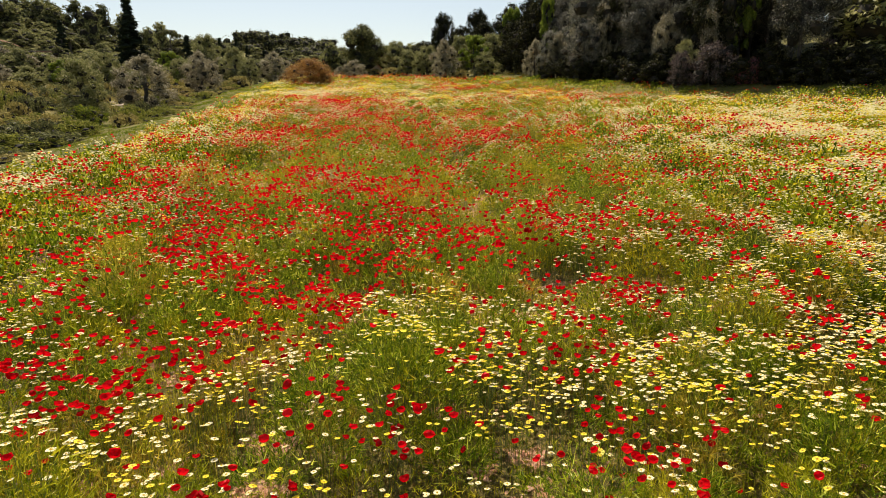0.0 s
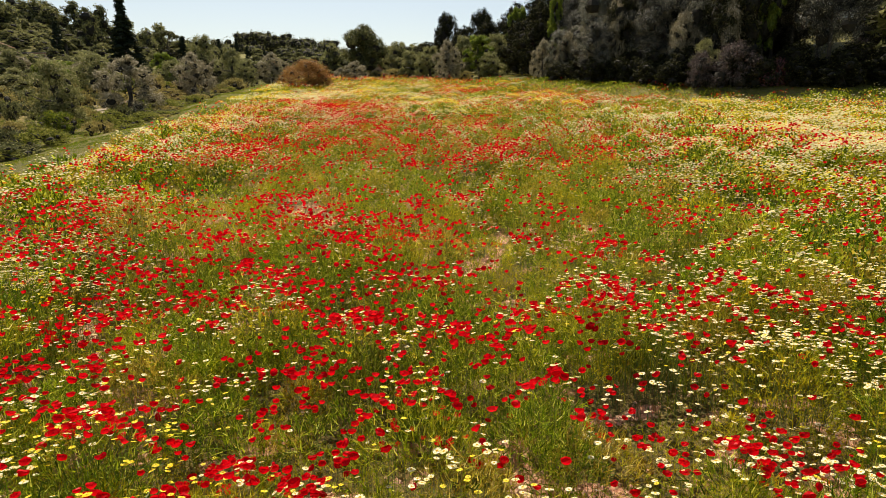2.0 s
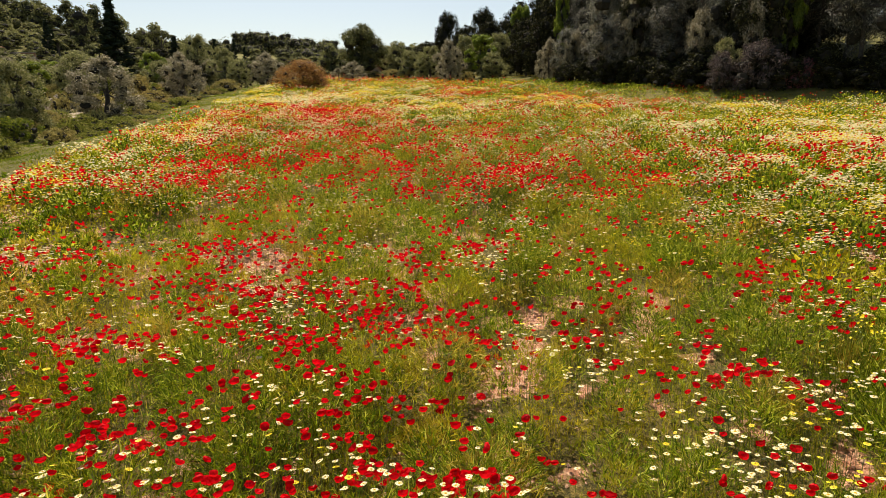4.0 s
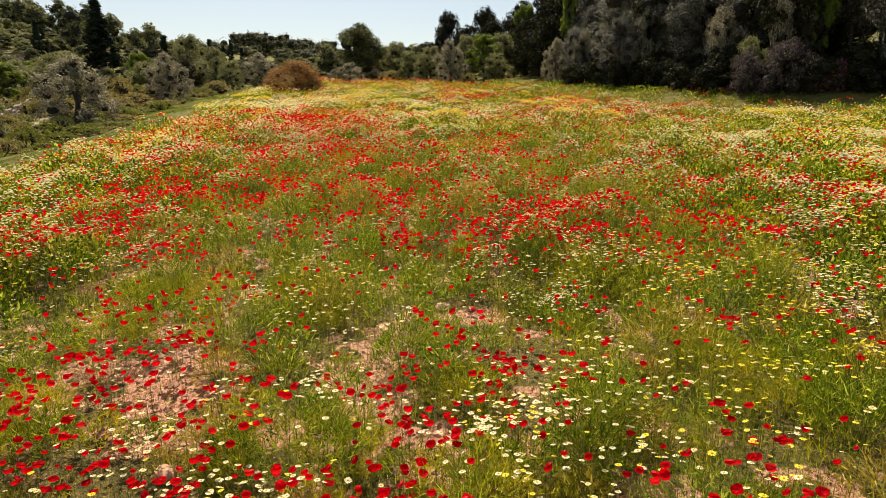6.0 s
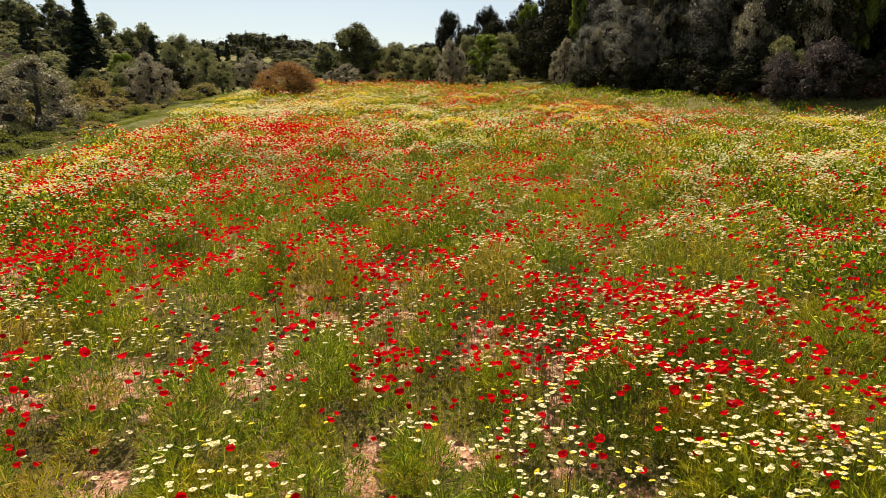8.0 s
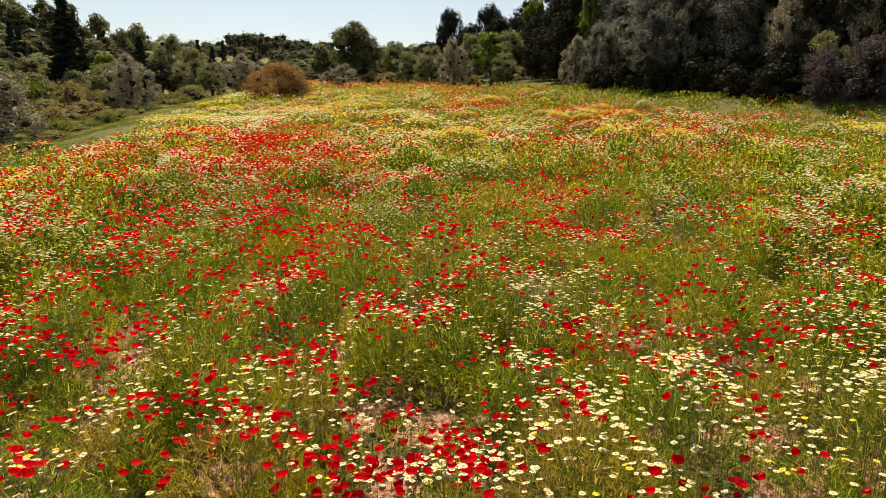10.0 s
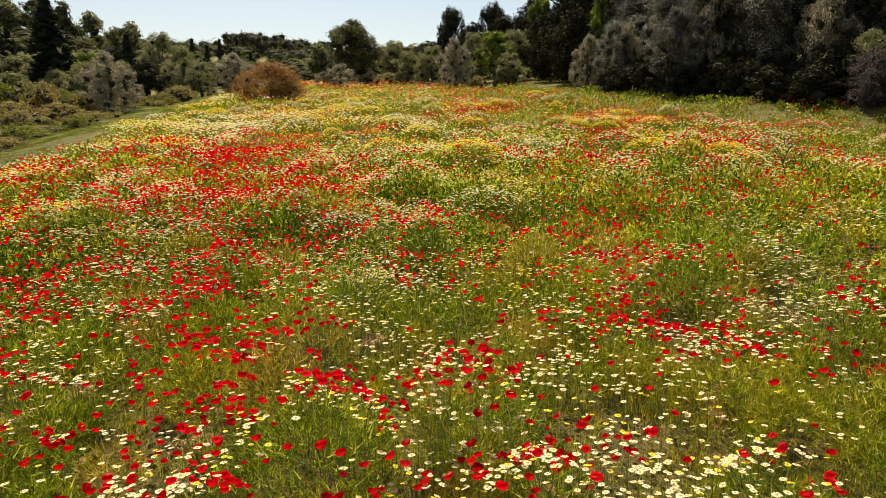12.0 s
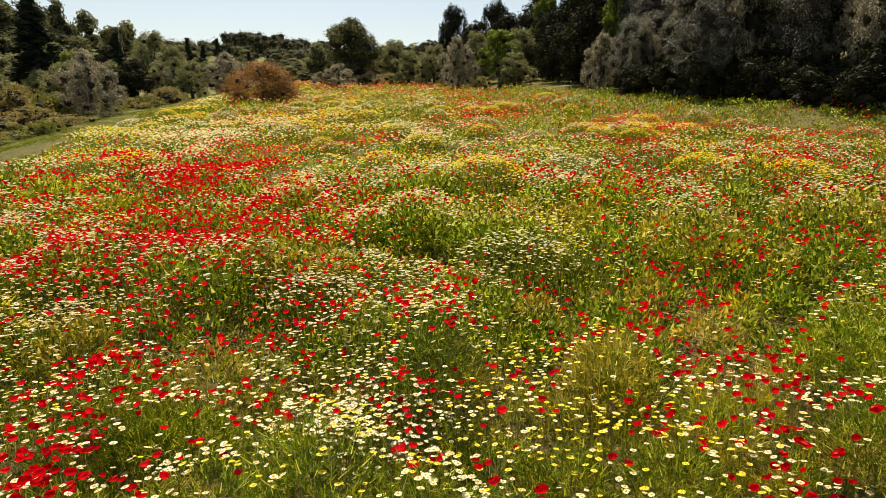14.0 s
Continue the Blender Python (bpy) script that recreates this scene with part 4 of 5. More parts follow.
MATS = [tree("low_scrub", "low mat of dry stems and weeds on the bank", "bush", m, 0.6, 2.0, 0.0, 1900, 0.10, 0.24, 14, 0.17, trunk=0.02, group="low scrub on the bank", heart=0.35, hollow=0.1, twigs=7) for m in (TWIGGY, SCRUB_GREEN, DUSKY)]
spots = [[], [], []]
for k in range(240):
    y = rng.uniform(18, 84)
    off = rng.uniform(3.3, 17)
    x = left_border(y) - off
    if abs(x - track(y)) > 1.5 and math.hypot((x + 24.5) / 3.0, (y - 60) / 7.0) > 0.8:
        spots[k % 3].append((x, y, rng.uniform(0.25, 0.5 + 0.06 * off), rng.uniform(1.4, 3.4)))
for t, p in zip(MATS, spots):
    place(t, p)

RED_BUSH = tree("rusty_bush", "wide rust-brown bush at the far end of the meadow", "bush", RUST, 2.7, 5.0, 0.0, 22000, 0.11, 0.28, 44, 0.14, trunk=0.05, up=0.8, heart=0.25, hollow=0.0)
place(RED_BUSH, [(-12.9, 71.5, 3.0, 6.6)])
WINE_BUSH = tree("red_shrub", "small wine-red shrub at the foot of the olives", "bush", WINE, 1.5, 2.6, 0.0, 1500, 0.12, 0.26, 14, 0.2, trunk=0.03, up=0.5, heart=0.4)
place(WINE_BUSH, [(24.4, 46.6, 1.6, 2.6), (25.4, 46.4, 2.0, 1.8)])

WEEDS = [tree("weed_tuft", "knee-high green weeds in the turf before the wood", "weeds", m, 0.6, 0.9, 0.0, 700, 0.045, 0.3, 10, 0.2, trunk=0.01, group="weeds before the wood", up=0.6, heart=0.0, hollow=0.0, twigs=5) for m in (FRESH, SCRUB_GREEN)]
spots = [[], []]
for k in range(56):
    y = rng.uniform(38, 66)
    x = tree_line(y) - abs(rng.normal(0.4, 2.4))
    spots[k % 2].append((x, y, rng.uniform(0.2, 0.6), rng.uniform(0.4, 0.9)))
for t, p in zip(WEEDS, spots):
    place(t, p)

# the wooded hillside beyond the bank
HILL = [tree("hillside_tree", "dark round tree on the far hillside", "tree", m, 6.0, 6.0, 0.3, 2000, 0.34, 0.42, 10, 0.23, heart=0.6, hollow=0.0, twigs=14, group="hillside wood") for m in (DUSKY, SAGE)]
spots = [[], []]
for k in range(150):
    y = rng.uniform(96, 190)
    x = rng.uniform(-0.80, -0.22) * y
    if x < -28 and not (-0.72 < x / y < -0.54 and y < 140):
        spots[k % 2].append((x, y, rng.uniform(2.4, 3.6) + 1.6 * float(step(-0.62, -0.72, x / y)), rng.uniform(4.2, 6.8)))
for k in range(26):
    spots[k % 2].append((rng.uniform(-26, 40), rng.uniform(122, 165), rng.uniform(4, 7), rng.uniform(5, 9)))
for k in range(44):
    spots[k % 2].append((rng.uniform(-110, -30), rng.uniform(185, 300), rng.uniform(2.5, 4.5), rng.uniform(6, 9)))
for k in range(24):
    spots[k % 2].append((rng.uniform(-125, -72), rng.uniform(150, 185), rng.uniform(6.5, 10), rng.uniform(6, 9)))
for k in range(30):
    spots[k % 2].append((rng.uniform(-40, -10), rng.uniform(124, 230), rng.uniform(1.6, 3.6), rng.uniform(4, 7)))
for k in range(18):
    y = rng.uniform(40, 110)
    spots[k % 2].append((tree_line(y) + rng.uniform(7, 28), y, rng.uniform(5.5, 8), rng.uniform(7, 10)))
for k in range(16):
    y = rng.uniform(100, 128)
    spots[k % 2].append((rng.uniform(-0.73, -0.55) * y, y, rng.uniform(2.0, 3.2), rng.uniform(4, 6)))
spots[0] += [(-70, 123, 3.2, 5), (-66.5, 126, 3.0, 5), (-74, 128, 3.4, 5), (-78, 121, 3.0, 5), (-74, 121, 2.6, 4), (-81.5, 125, 2.2, 4)]
spots[1] += [(-84, 143, 2.8, 5.5), (-88.5, 145, 3.2, 6), (-93, 147, 3.0, 6), (-86.5, 149, 3.4, 6), (-91, 151.5, 3.2, 6), (-96, 153, 3.6, 6.5), (-89, 155, 3.4, 6), (-80, 148, 3.0, 5.5), (-100, 158, 3.8, 7), (-94, 160, 3.6, 6.5), (-82, 154, 3.2, 6)]
place(HILL[0], spots[0])
place(HILL[1], spots[1])


def far_wood():
    n, pines = 520, 240
    y = np.concatenate([rng.uniform(262, 345, n), rng.uniform(286, 318, pines)])
    x = np.concatenate([rng.uniform(-0.78, 0.3, n) * y[:n], rng.uniform(-86, -43, pines)])
    z = np.concatenate([rng.uniform(0.3, 2.6, n), rng.uniform(0.1, 1, pines) ** 0.7 * (6.0 + 3.0 * ripple(x[n:], 0 * x[n:], 6.0, 60))])
    c, r = lift(x, y, z), np.concatenate([rng.uniform(2.4, 4.0, n), rng.uniform(1.8, 2.8, pines)])
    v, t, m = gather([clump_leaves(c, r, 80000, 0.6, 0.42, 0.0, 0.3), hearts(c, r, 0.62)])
    tagged(new("far_pine_wood", mesh_of("far_pine_wood", v, t, [DUSKY, CROWN_SHADE], m)), "dark pine wood on the far ridge", "wood", kind="stuff")


far_wood()


def umbrella_pine():
    """A bare forked trunk under a flat cap of needles."""
    ob = tagged(new("umbrella_pine"), "umbrella pine with a flat dark cap on a bare forked trunk", "tree")
    v, t, m = gather([tube([(0, 0, -0.3), (0.1, 0, 3.0), (0.0, 0.1, 5.4)], [0.24, 0.18, 0.12])]
                     + [tube([(0.05, 0, 4.2), (1.0 * math.cos(a), 1.0 * math.sin(a), 5.6), (2.2 * math.cos(a), 2.2 * math.sin(a), 6.6)], [0.11, 0.08, 0.04], 5) for a in (0.3, 1.7, 2.9, 4.2, 5.3)])
    part("trunk", mesh_of("trunk", v, t, [BARK], m, True), ob)
    a, r = rng.uniform(0, 6.28, 26), 2.7 * np.sqrt(rng.uniform(0, 1, 26))
    c = np.stack([r * np.cos(a), r * np.sin(a), 7.0 - 0.09 * r * r], -1)
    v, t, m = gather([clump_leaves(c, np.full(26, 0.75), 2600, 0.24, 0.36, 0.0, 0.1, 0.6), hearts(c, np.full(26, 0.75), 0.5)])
    part("crown", mesh_of("crown", v, t, [DUSKY, CROWN_SHADE], m), ob)
    ob.matrix_basis = Matrix.Translation(Vector(lift(-51.5, 130, -0.1))) @ Matrix.Diagonal((0.8, 0.8, 1.1, 1))


umbrella_pine()


def palm():
    """A short palm: a ringed trunk and a tuft of arching feather leaves."""
    ob = tagged(new("palm_tree"), "small date palm on the wooded hill crest", "tree")
    v, t, m = tube([(0, 0, -0.3), (0.05, 0, 1.5), (0, 0.05, 3.0)], [0.3, 0.24, 0.26])
    part("trunk", mesh_of("trunk", v, t, [BARK], m, True), ob)
    batches = []
    for k in range(26):
        a, up = k * 2.4, rng.uniform(0.1, 1.3)
        out = Vector((math.cos(a), math.sin(a), 0))
        rib = [Vector((0, 0, 3.0)) + out * (2.3 * f * math.cos(up * (1 - 0.5 * f))) + Vector((0, 0, 2.2 * math.sin(up) * f - 1.5 * f * f)) for f in (0, 0.35, 0.7, 1.0)]
        side = out.cross(Vector((0, 0, 1)))
        v = [tuple(q + side * w) for q, w in zip(rib, (0.03, 0.26, 0.22, 0.02))] + [tuple(q - side * w) for q, w in zip(rib, (0.03, 0.26, 0.22, 0.02))]
        t = [u for n in range(3) for u in ((n, n + 1, n + 5), (n, n + 5, n + 4))]
        batches.append((np.array(v, float), np.array(t), np.zeros(6, int)))
    v, t, m = gather(batches)
    part("leaves", mesh_of("leaves", v, t, [DUSKY], m), ob)
    ob.matrix_basis = Matrix.Translation(Vector(lift(-77, 140, -0.1)))


palm()


# ---- bushes and single plants in the meadow ----
def dome_points(n, wide, high, inner=0.0):
    a, r = rng.uniform(0, 6.28, n), np.sqrt(rng.uniform(inner, 1, n))
    return np.stack([r * np.cos(a) * wide / 2, r * np.sin(a) * wide / 2, high * np.sqrt(np.clip(1.02 - r * r * 0.8, 0, 1))], -1)


def daisy_bush(label, ray, blossoms, leaves, group):
    """A dome of feathery leaves with flower heads on top, a metre wide."""
    ob = tagged(new("daisy_bush"), label, "flowering bush", group)
    p = dome_points(leaves, 0.9, 0.5)
    low = rng.uniform(0.15, 0.95, leaves)
    p[:, 2] *= low
    way = np.arctan2(p[:, 1], p[:, 0])
    v, t, m = strew(NEEDLE, p, np.stack([rng.uniform(0.007, 0.012, leaves), rng.uniform(0.007, 0.012, leaves), rng.uniform(0.05, 0.11, leaves)], -1),
                    turns(rng.uniform(0, 6.28, leaves), np.abs(rng.normal(0.35, 0.3, leaves)), way))
    part("foliage", mesh_of("foliage", v, t, [FERNY], m), ob)
    p = dome_points(blossoms, 1.0, 0.56)
    p[:, 2] += rng.uniform(-0.03, 0.05, blossoms)
    v, t, m = strew(DAISY_SHAPES[2], p, rng.uniform(0.014, 0.021, blossoms), head_turns(blossoms, 0.25))
    tagged(part("blossoms", mesh_of("blossoms", v, t, [ray, GOLD_EYE], m), ob), kind="stuff")
    ob["span"] = (0.55, 1.0)
    return ob


CREAM_BUSHES = daisy_bush("dome of green daisy foliage topped with cream daisies", CREAM, 260, 1300, "cream daisy bushes")
GOLD_BUSHES = daisy_bush("dome of green daisy foliage thick with yellow daisies", YELLOW, 420, 1200, "yellow daisy bushes")
GREEN_BUSHES = daisy_bush("green leafy daisy bush with a few yellow heads", YELLOW, 50, 1500, "green daisy bushes")


def bush_spots(known, n, y0, y1):
    got = list(known)
    while len(got) < n:
        y = rng.uniform(y0, y1)
        x = rng.uniform(left_border(y) + 1, min(right_border(y) - 2, 18))
        if abs(x) < 0.8 * (y + 4):
            got.append((x, y, rng.uniform(0.45, 0.7), rng.uniform(0.9, 1.9)))
    return got


place(CREAM_BUSHES, bush_spots([(-2.6, 30.6, 0.8, 1.7), (-1.5, 29.8, 0.6, 1.3), (0.9, 30.8, 0.7, 1.7), (3.2, 37.6, 0.75, 2.0), (6.2, 39.6, 0.75, 2.0), (-1.2, 31.0, 0.5, 1.4), (1.6, 15.6, 0.36, 0.7), (-0.6, 27.4, 0.36, 1.2), (3.0, 40, 0.6, 2.0), (7.4, 46, 0.7, 1.8)], 74, 37, 66))
place(GOLD_BUSHES, bush_spots([(1.1, 36.9, 0.85, 2.1), (6.4, 37.4, 0.8, 1.7), (8.2, 36.6, 0.75, 1.8), (7.6, 45.5, 0.7, 1.6), (-6.6, 31.0, 0.5, 1.3)], 48, 36, 66))
place(GREEN_BUSHES, bush_spots([(-8.4, 37.4, 0.8, 1.9), (-7.8, 31.4, 0.75, 1.6), (1.6, 30.4, 0.7, 1.4), (-0.05, 7.0, 0.5, 0.55), (1.2, 15.9, 0.4, 0.6), (4.4, 32.0, 0.55, 1.2), (-4.2, 29, 0.4, 0.9), (9.1, 36.5, 0.55, 1.4)], 44, 30, 62))
for k in range(14):
    y = rng.uniform(6, 30)
    x = rng.uniform(-0.62, 0.62) * (y - 0) if y < 14 else rng.uniform(-9, 9)
    copy_thing(GREEN_BUSHES, Matrix.LocRotScale(Vector(lift(x, y, -0.03)), Euler((0, 0, rng.uniform(0, 6.28))), Vector((rng.uniform(0.3, 0.7), rng.uniform(0.3, 0.7), rng.uniform(0.5, 0.9)))))


def tall_weed():
    """A dark upright weed with broad leaves up its stalk."""
    ob = tagged(new("tall_weed"), "dark green upright weed with broad leaves among the poppies", "weed", "tall weeds")
    v, t, m = tube([(0, 0, -0.02), (0.01, 0.0, 0.25), (0.0, 0.015, 0.55)], [0.009, 0.007, 0.003], 5)
    part("stalk", mesh_of("stalk", v, t, [STEM], m, True), ob)
    n = 46
    z = rng.uniform(0.03, 0.55, n)
    s = 0.17 * (1.15 - z / 0.6)
    v, t, m = strew((np.array([(-0.16, 0, 0.3), (0.16, 0, 0.3), (0, 0, 0), (0, 0.1, 1.0)], float), np.array([(0, 2, 1), (0, 1, 3)]), np.array([0, 0])),
                    np.stack([0 * z, 0 * z, z], -1), s, turns(rng.uniform(0, 6.28, n), rng.uniform(0.5, 1.1, n), rng.uniform(0, 6.28, n)))
    part("leaves", mesh_of("leaves", v, t, [FERNY], m), ob)
    ob["span"] = (0.6, 0.4)
    return ob


place(tall_weed(), [(1.7, 19.3, 0.75, 0.5), (-6.6, 17.6, 0.6, 0.7), (-5.7, 19.2, 0.55, 0.6), (0.15, 7.2, 0.62, 0.45), (-0.2, 7.0, 0.55, 0.45), (-6.3, 17.9, 0.5, 0.6), (-1.0, 33.2, 0.5, 0.5), (-7.3, 24.0, 0.5, 0.6)])


def asphodel():
    """A tall bare stalk with pale blossoms, as it stands at the edge of the wood."""
    ob = tagged(new("asphodel"), "tall thin stalk with pale blossoms at the wood's edge", "wild flower", "asphodels")
    v, t, m = gather([tube([(0, 0, -0.05), (0.02, 0, 0.6), (0.0, 0.02, 1.1)], [0.014, 0.011, 0.005], 5),
                      tube([(0.02, 0, 0.55), (0.10, 0.03, 0.75), (0.12, 0.03, 0.95)], [0.008, 0.006, 0.003], 4)])
    part("stalk", mesh_of("stalk", v, t, [STEM], m), ob)
    n = 26
    z = rng.uniform(0.7, 1.12, n)
    v, t, m = strew(cup(4, [(1.0, 0.6)]), np.stack([rng.normal(0, 0.035, n) + 0.05 * (rng.random(n) < 0.3), rng.normal(0, 0.03, n), z], -1), np.full(n, 0.022), turns(rng.uniform(0, 6, n), rng.uniform(0, 1.2, n), rng.uniform(0, 6, n)))
    tagged(part("blossom_spike", mesh_of("blossom_spike", v, t, [CREAM], m), ob), kind="stuff")
    ob["span"] = (1.15, 0.3)
    return ob


place(asphodel(), [(x, y, rng.uniform(0.6, 1.0), 0.25) for x, y in ((12.6, 57.5), (13.6, 57.0), (14.3, 56.2), (15.6, 55.8), (17.0, 54.0), (17.4, 54.4), (19.0, 52.2), (20.5, 50.4), (11.2, 62.0), (3.6, 92), (1.0, 98), (2.2, 96), (22.0, 48.4), (10.0, 66.0))])

# ---- walls, hut and house ----
def lump(size, seed):
    """One rough stone."""
    bm = bmesh.new()
    bmesh.ops.create_icosphere(bm, subdivisions=1, radius=0.5)
    r = random.Random(seed)
    for v in bm.verts:
        v.co = Vector((v.co.x * size[0], v.co.y * size[1], v.co.z * size[2])) * r.uniform(0.8, 1.15)
    bm.verts.ensure_lookup_table()
    out = (np.array([v.co[:] for v in bm.verts]), np.array([[v.index for v in f.verts] for f in bm.faces]), np.zeros(len(bm.faces), int))
    bm.free()
    return out


STONES = [lump((1.0, 0.7, 0.62), k) for k in range(6)]


def stone_wall(a, b, high, label):
    """Courses of rough stones from a to b in the plan."""
    length = math.dist(a, b)
    ang = math.atan2(b[1] - a[1], b[0] - a[0])
    ob = tagged(new("stone_wall"), label, "wall", "field walls")
    batches = []
    for course in range(int(high / 0.17)):
        n = int(length / 0.3)
        f = (np.arange(n) + 0.5 * (course % 2) + rng.uniform(-0.15, 0.15, n)) / n
        keep = rng.random(n) > 0.06 * course
        f = f[keep]
        at = lift(a[0] + (b[0] - a[0]) * f, a[1] + (b[1] - a[1]) * f, 0.06 + 0.17 * course + rng.uniform(-0.03, 0.03, len(f)))
        batches.append(strew(STONES[course % 6], at, rng.uniform(0.28, 0.42, len(f)), turns(ang + rng.normal(0, 0.25, len(f)), rng.uniform(0, 0.2, len(f)), rng.uniform(0, 6.28, len(f)))))
    v, t, m = gather(batches)
    tagged(part("stones", mesh_of("stones", v, t, [STONE], m), ob), kind="stuff")
    return ob


stone_wall((-25.0, 46.0), (-31.5, 60.0), 0.75, "low dry-stone wall beyond the cart track")
stone_wall((-8.5, 111.5), (-2.0, 109.0), 0.9, "tumbled dry-stone terrace wall beside the hut")


def box(x0, x1, y0, y1, z0, z1):
    v = np.array([(x, y, z) for z in (z0, z1) for y in (y0, y1) for x in (x0, x1)], float)
    q = [(0, 2, 3, 1), (4, 5, 7, 6), (0, 1, 5, 4), (2, 6, 7, 3), (0, 4, 6, 2), (1, 3, 7, 5)]
    return v, np.array([t for a, b, c, d in q for t in ((a, b, c), (a, c, d))]), np.zeros(12, int)


def gable_roof(w, d, z, rise, over, thick):
    """Two tiled slopes along y, with ridges of tiles."""
    slopes = []
    for s in (-1, 1):
        e, r = (w / 2 + over), z + rise
        n = int((d + 2 * over) / 0.22)
        for k in range(n):
            y0, y1 = -d / 2 - over + k * 0.22, -d / 2 - over + (k + 1) * 0.22 - 0.03
            h = 0.03 * (k % 2)
            eave = z - rise * over / (w / 2)
            v = np.array([(0, y0, r + h), (0, y1, r + h), (s * e, y1, eave + h), (s * e, y0, eave + h), (0, y0, r + h - thick), (0, y1, r + h - thick), (s * e, y1, eave + h - thick), (s * e, y0, eave + h - thick)], float)
            q = [(0, 1, 2, 3), (4, 7, 6, 5), (2, 6, 7, 3), (0, 3, 7, 4), (1, 5, 6, 2), (0, 4, 5, 1)]
            slopes.append((v, np.array([t for a, b, c, e2 in q for t in ((a, b, c), (a, c, e2))]), np.zeros(12, int)))
    return gather(slopes)


def small_house(name, label, category, wall_mat, w, d, h, rise, spot, turn, windows):
    ob = tagged(new(name), label, category)
    v, t, m = box(-w / 2, w / 2, -d / 2, d / 2, -0.6, h)
    part("wall_body", mesh_of("wall_body", v, t, [wall_mat], m), ob)
    for s in (-1, 1):
        y0 = s * (d / 2 - 0.12)
        v = np.array([(-w / 2, y0 - 0.12, h), (w / 2, y0 - 0.12, h), (0, y0 - 0.12, h + rise - 0.05), (-w / 2, y0 + 0.12, h), (w / 2, y0 + 0.12, h), (0, y0 + 0.12, h + rise - 0.05)], float)
        part("gable", mesh_of("gable", v, np.array([(0, 1, 2), (3, 5, 4), (0, 2, 5), (0, 5, 3), (1, 4, 5), (1, 5, 2)]), [wall_mat]), ob)
    v, t, m = gable_roof(w, d, h, rise, 0.25, 0.07)
    part("roof", mesh_of("roof", v, t, [ROOF], m), ob)
    for x, z, ww, hh in windows:
        win = part("window", mesh_of("window", *box(x - ww / 2, x + ww / 2, -d / 2 - 0.03, -d / 2 + 0.1, z, z + hh)[:2], [SHUTTER]), ob)
        part("sill", mesh_of("sill", *box(x - ww / 2 - 0.08, x + ww / 2 + 0.08, -d / 2 - 0.09, -d / 2 + 0.02, z - 0.08, z)[:2], [STONE]), win)
    ob.matrix_world = Matrix.Translation(Vector(lift(*spot))) @ pose(0, 0, 0, 0, 0, turn)
    return ob


small_house("house", "white house with a tiled gable roof on the wooded hillside", "house", PLASTER, 3.8, 5.0, 1.8, 0.8, (-85.5, 131), 12, [(-1.0, 0.8, 0.6, 0.9), (1.0, 0.8, 0.6, 0.9)])
small_house("stone_hut", "low ruined stone hut with a tiled roof among the trees", "hut", STONE, 3.4, 3.0, 1.5, 0.7, (-9.6, 112.5), 62, [(0.3, 0.2, 0.7, 1.1)])
wall = tagged(new("garden_wall"), "long ruddy garden wall below the white house", "wall")
part("wall_body", mesh_of("wall_body", *box(-3.2, 3.2, -0.2, 0.2, -0.8, 2.2)[:2], [RUDDY]), wall)
part("coping", mesh_of("coping", *box(-3.3, 3.3, -0.27, 0.27, 2.203, 2.3)[:2], [STONE]), wall)
wall.matrix_world = Matrix.Translation(Vector(lift(-72, 118))) @ pose(0, 0, 0, 0, 0, 8)


# ---- clods and stones on the bare soil ----
def pebbles():
    x, y = spread(lambda x, y: 380 * np.clip(bare(x, y) * 1.4, 0, 1) * np.clip(8 / nearest(x, y), 0, 1) ** 1.3 * inside(x, y), 380, -9, 9, 3, 32)
    r = random.Random(4)
    batches = []
    for k in range(8):
        corners = [(1, 0, 0), (0, 1, 0), (-1, 0, 0), (0, -1, 0), (0, 0, 0.8), (0, 0, -0.6)]
        v = np.array([[c * r.uniform(0.55, 1.1) + r.uniform(-0.15, 0.15) for c in p] for p in corners])
        shape = (v, np.array([(0, 1, 4), (1, 2, 4), (2, 3, 4), (3, 0, 4), (1, 0, 5), (2, 1, 5), (3, 2, 5), (0, 3, 5)]), np.zeros(8, int))
        n = len(x[k::8])
        batches.append(strew(shape, lift(x[k::8], y[k::8], 0.004), rng.gamma(1.3, 0.008, n) + 0.005, turns(rng.uniform(0, 6.28, n), rng.uniform(0, 0.5, n), rng.uniform(0, 6.28, n))))
    v, t, m = gather(batches)
    tagged(new("clods", mesh_of("clods", v, t, [CLOD], m)), "small pale clods and stones lying on the bare pinkish soil", "stones", kind="stuff")


pebbles()


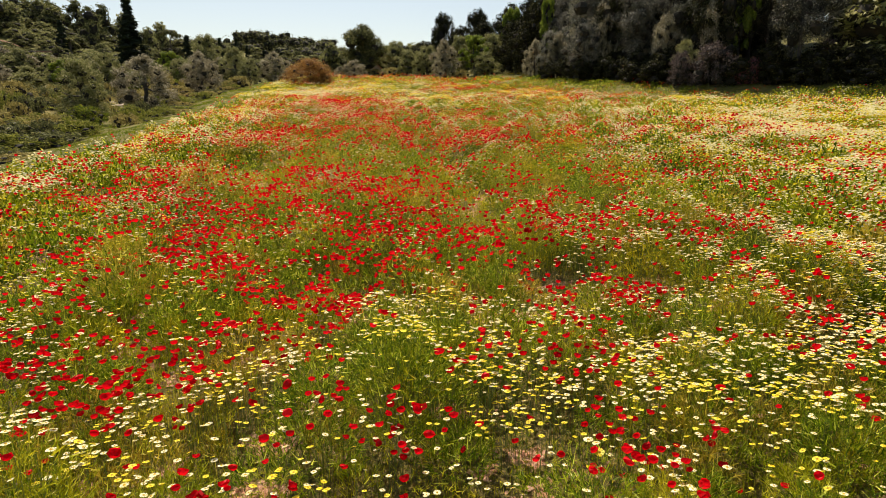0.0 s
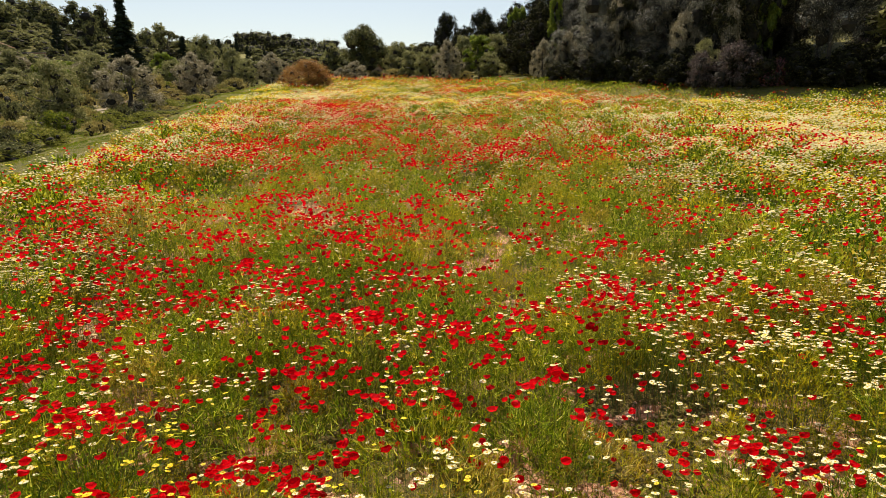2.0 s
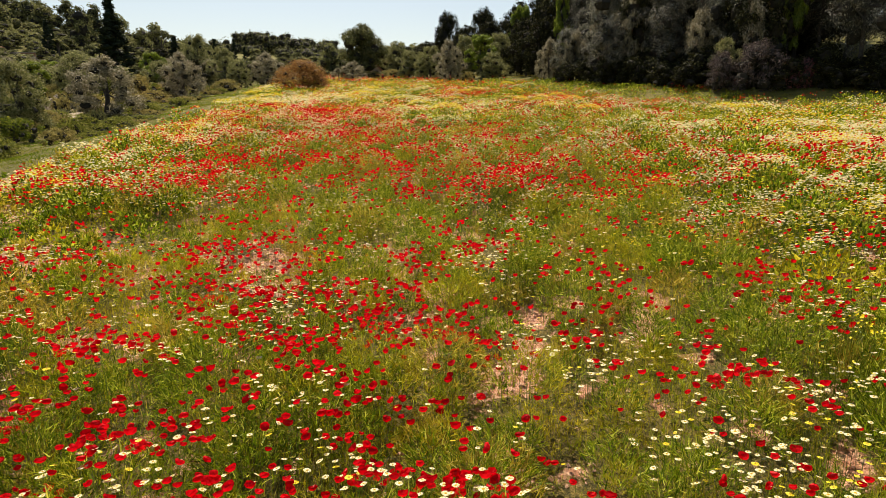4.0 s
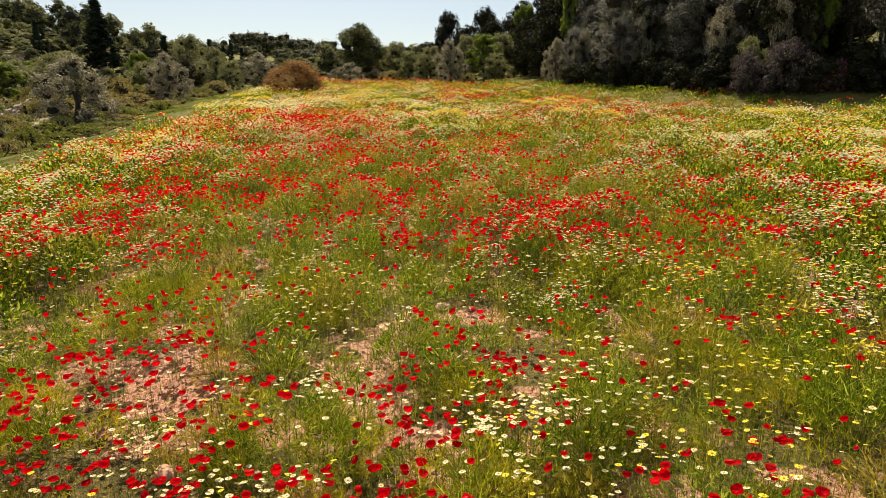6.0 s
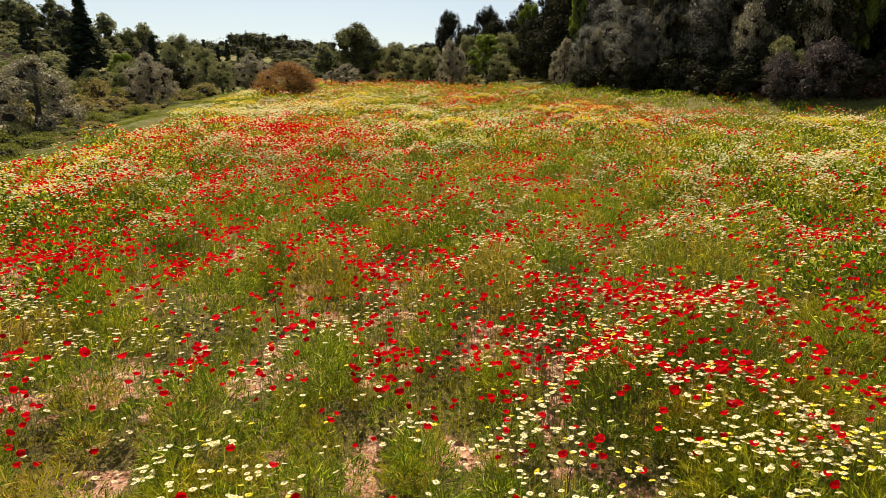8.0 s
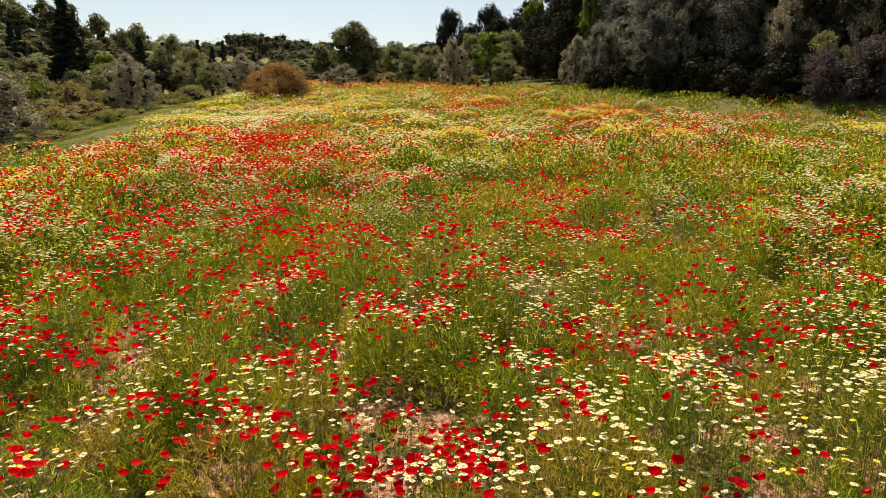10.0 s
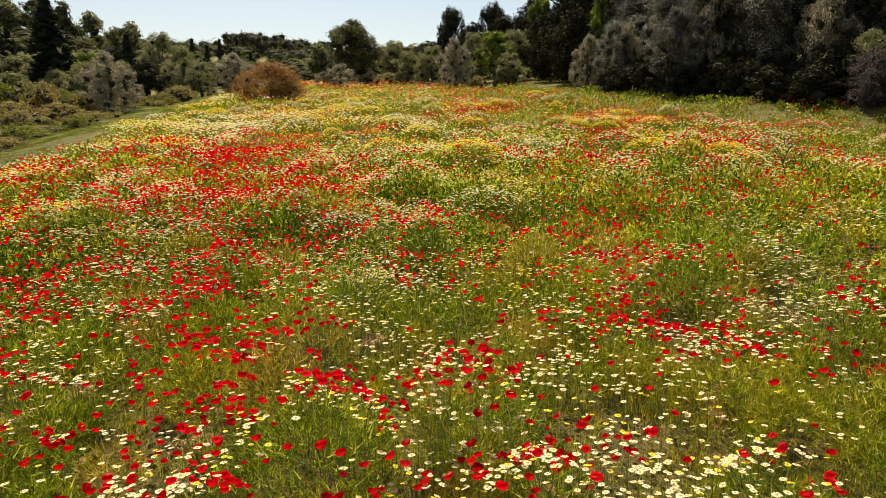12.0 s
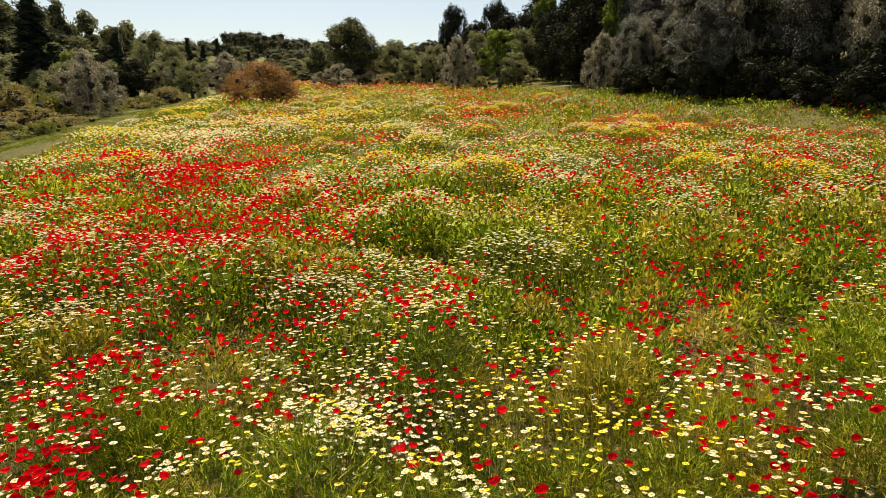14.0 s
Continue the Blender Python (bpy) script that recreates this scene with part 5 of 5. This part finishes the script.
def field_stone(seed, spot, size):
    """A pale lump of stone half sunk in the soil."""
    bm = bmesh.new()
    bmesh.ops.create_icosphere(bm, subdivisions=2, radius=0.5)
    r = random.Random(seed)
    for v in bm.verts:
        v.co = Vector((v.co.x * 1.25, v.co.y * 0.9, v.co.z * 0.7)) * r.uniform(0.84, 1.1)
    me = bpy.data.meshes.new("field_stone")
    bm.to_mesh(me)
    bm.free()
    me.materials.append(CLOD)
    ob = tagged(new("field_stone", me), "pale pinkish stone lying on the bare soil", "stone", "stones in the meadow")
    ob.matrix_basis = Matrix.LocRotScale(Vector(lift(*spot, size * 0.2)), Euler((0, 0, r.uniform(0, 6.28))), Vector((size, size, size)))


for k, (spot, size) in enumerate((((-1.9, 13.1), 0.17), ((0.4, 13.4), 0.12), ((-2.4, 17.6), 0.13), ((-1.2, 18.0), 0.12), ((0.2, 16.0), 0.16), ((-2.4, 22.6), 0.14), ((-5.2, 17.2), 0.15), ((-2.2, 13.6), 0.09), ((0.8, 13.9), 0.08), ((-2.9, 17.9), 0.08), ((1.7, 15.6), 0.09))):
    field_stone(k, spot, size)


def dry_stalk():
    """A dead dark stem with a few bare side twigs."""
    ob = tagged(new("dry_stalk"), "dead brown weed stalk with a few bare twigs", "weed", "dry stalks")
    twigs = [tube([(0, 0, -0.02), (0.02, 0.01, 0.25), (0.07, 0.0, 0.52)], [0.005, 0.004, 0.002], 4)]
    for z, a in ((0.22, 0.4), (0.3, 2.6), (0.38, 4.4), (0.43, 1.2)):
        twigs.append(tube([(0.03, 0.01, z), (0.03 + 0.05 * math.cos(a), 0.05 * math.sin(a), z + 0.07), (0.04 + 0.08 * math.cos(a), 0.08 * math.sin(a), z + 0.16)], [0.003, 0.0025, 0.0015], 4))
    v, t, m = gather(twigs)
    part("stem", mesh_of("stem", v, t, [BARK], m), ob)
    ob["span"] = (0.52, 0.2)
    return ob


place(dry_stalk(), [(-1.5, 13.3, 0.55, 0.2), (0.9, 16.4, 0.5, 0.2), (-3.4, 16.2, 0.5, 0.25), (2.3, 14.2, 0.45, 0.2), (-1.7, 19.4, 0.5, 0.2), (-4.1, 22.8, 0.5, 0.2), (9.5, 36.0, 0.9, 0.8), (8.6, 34.2, 0.8, 0.7), (5.2, 31.8, 0.7, 0.4)])
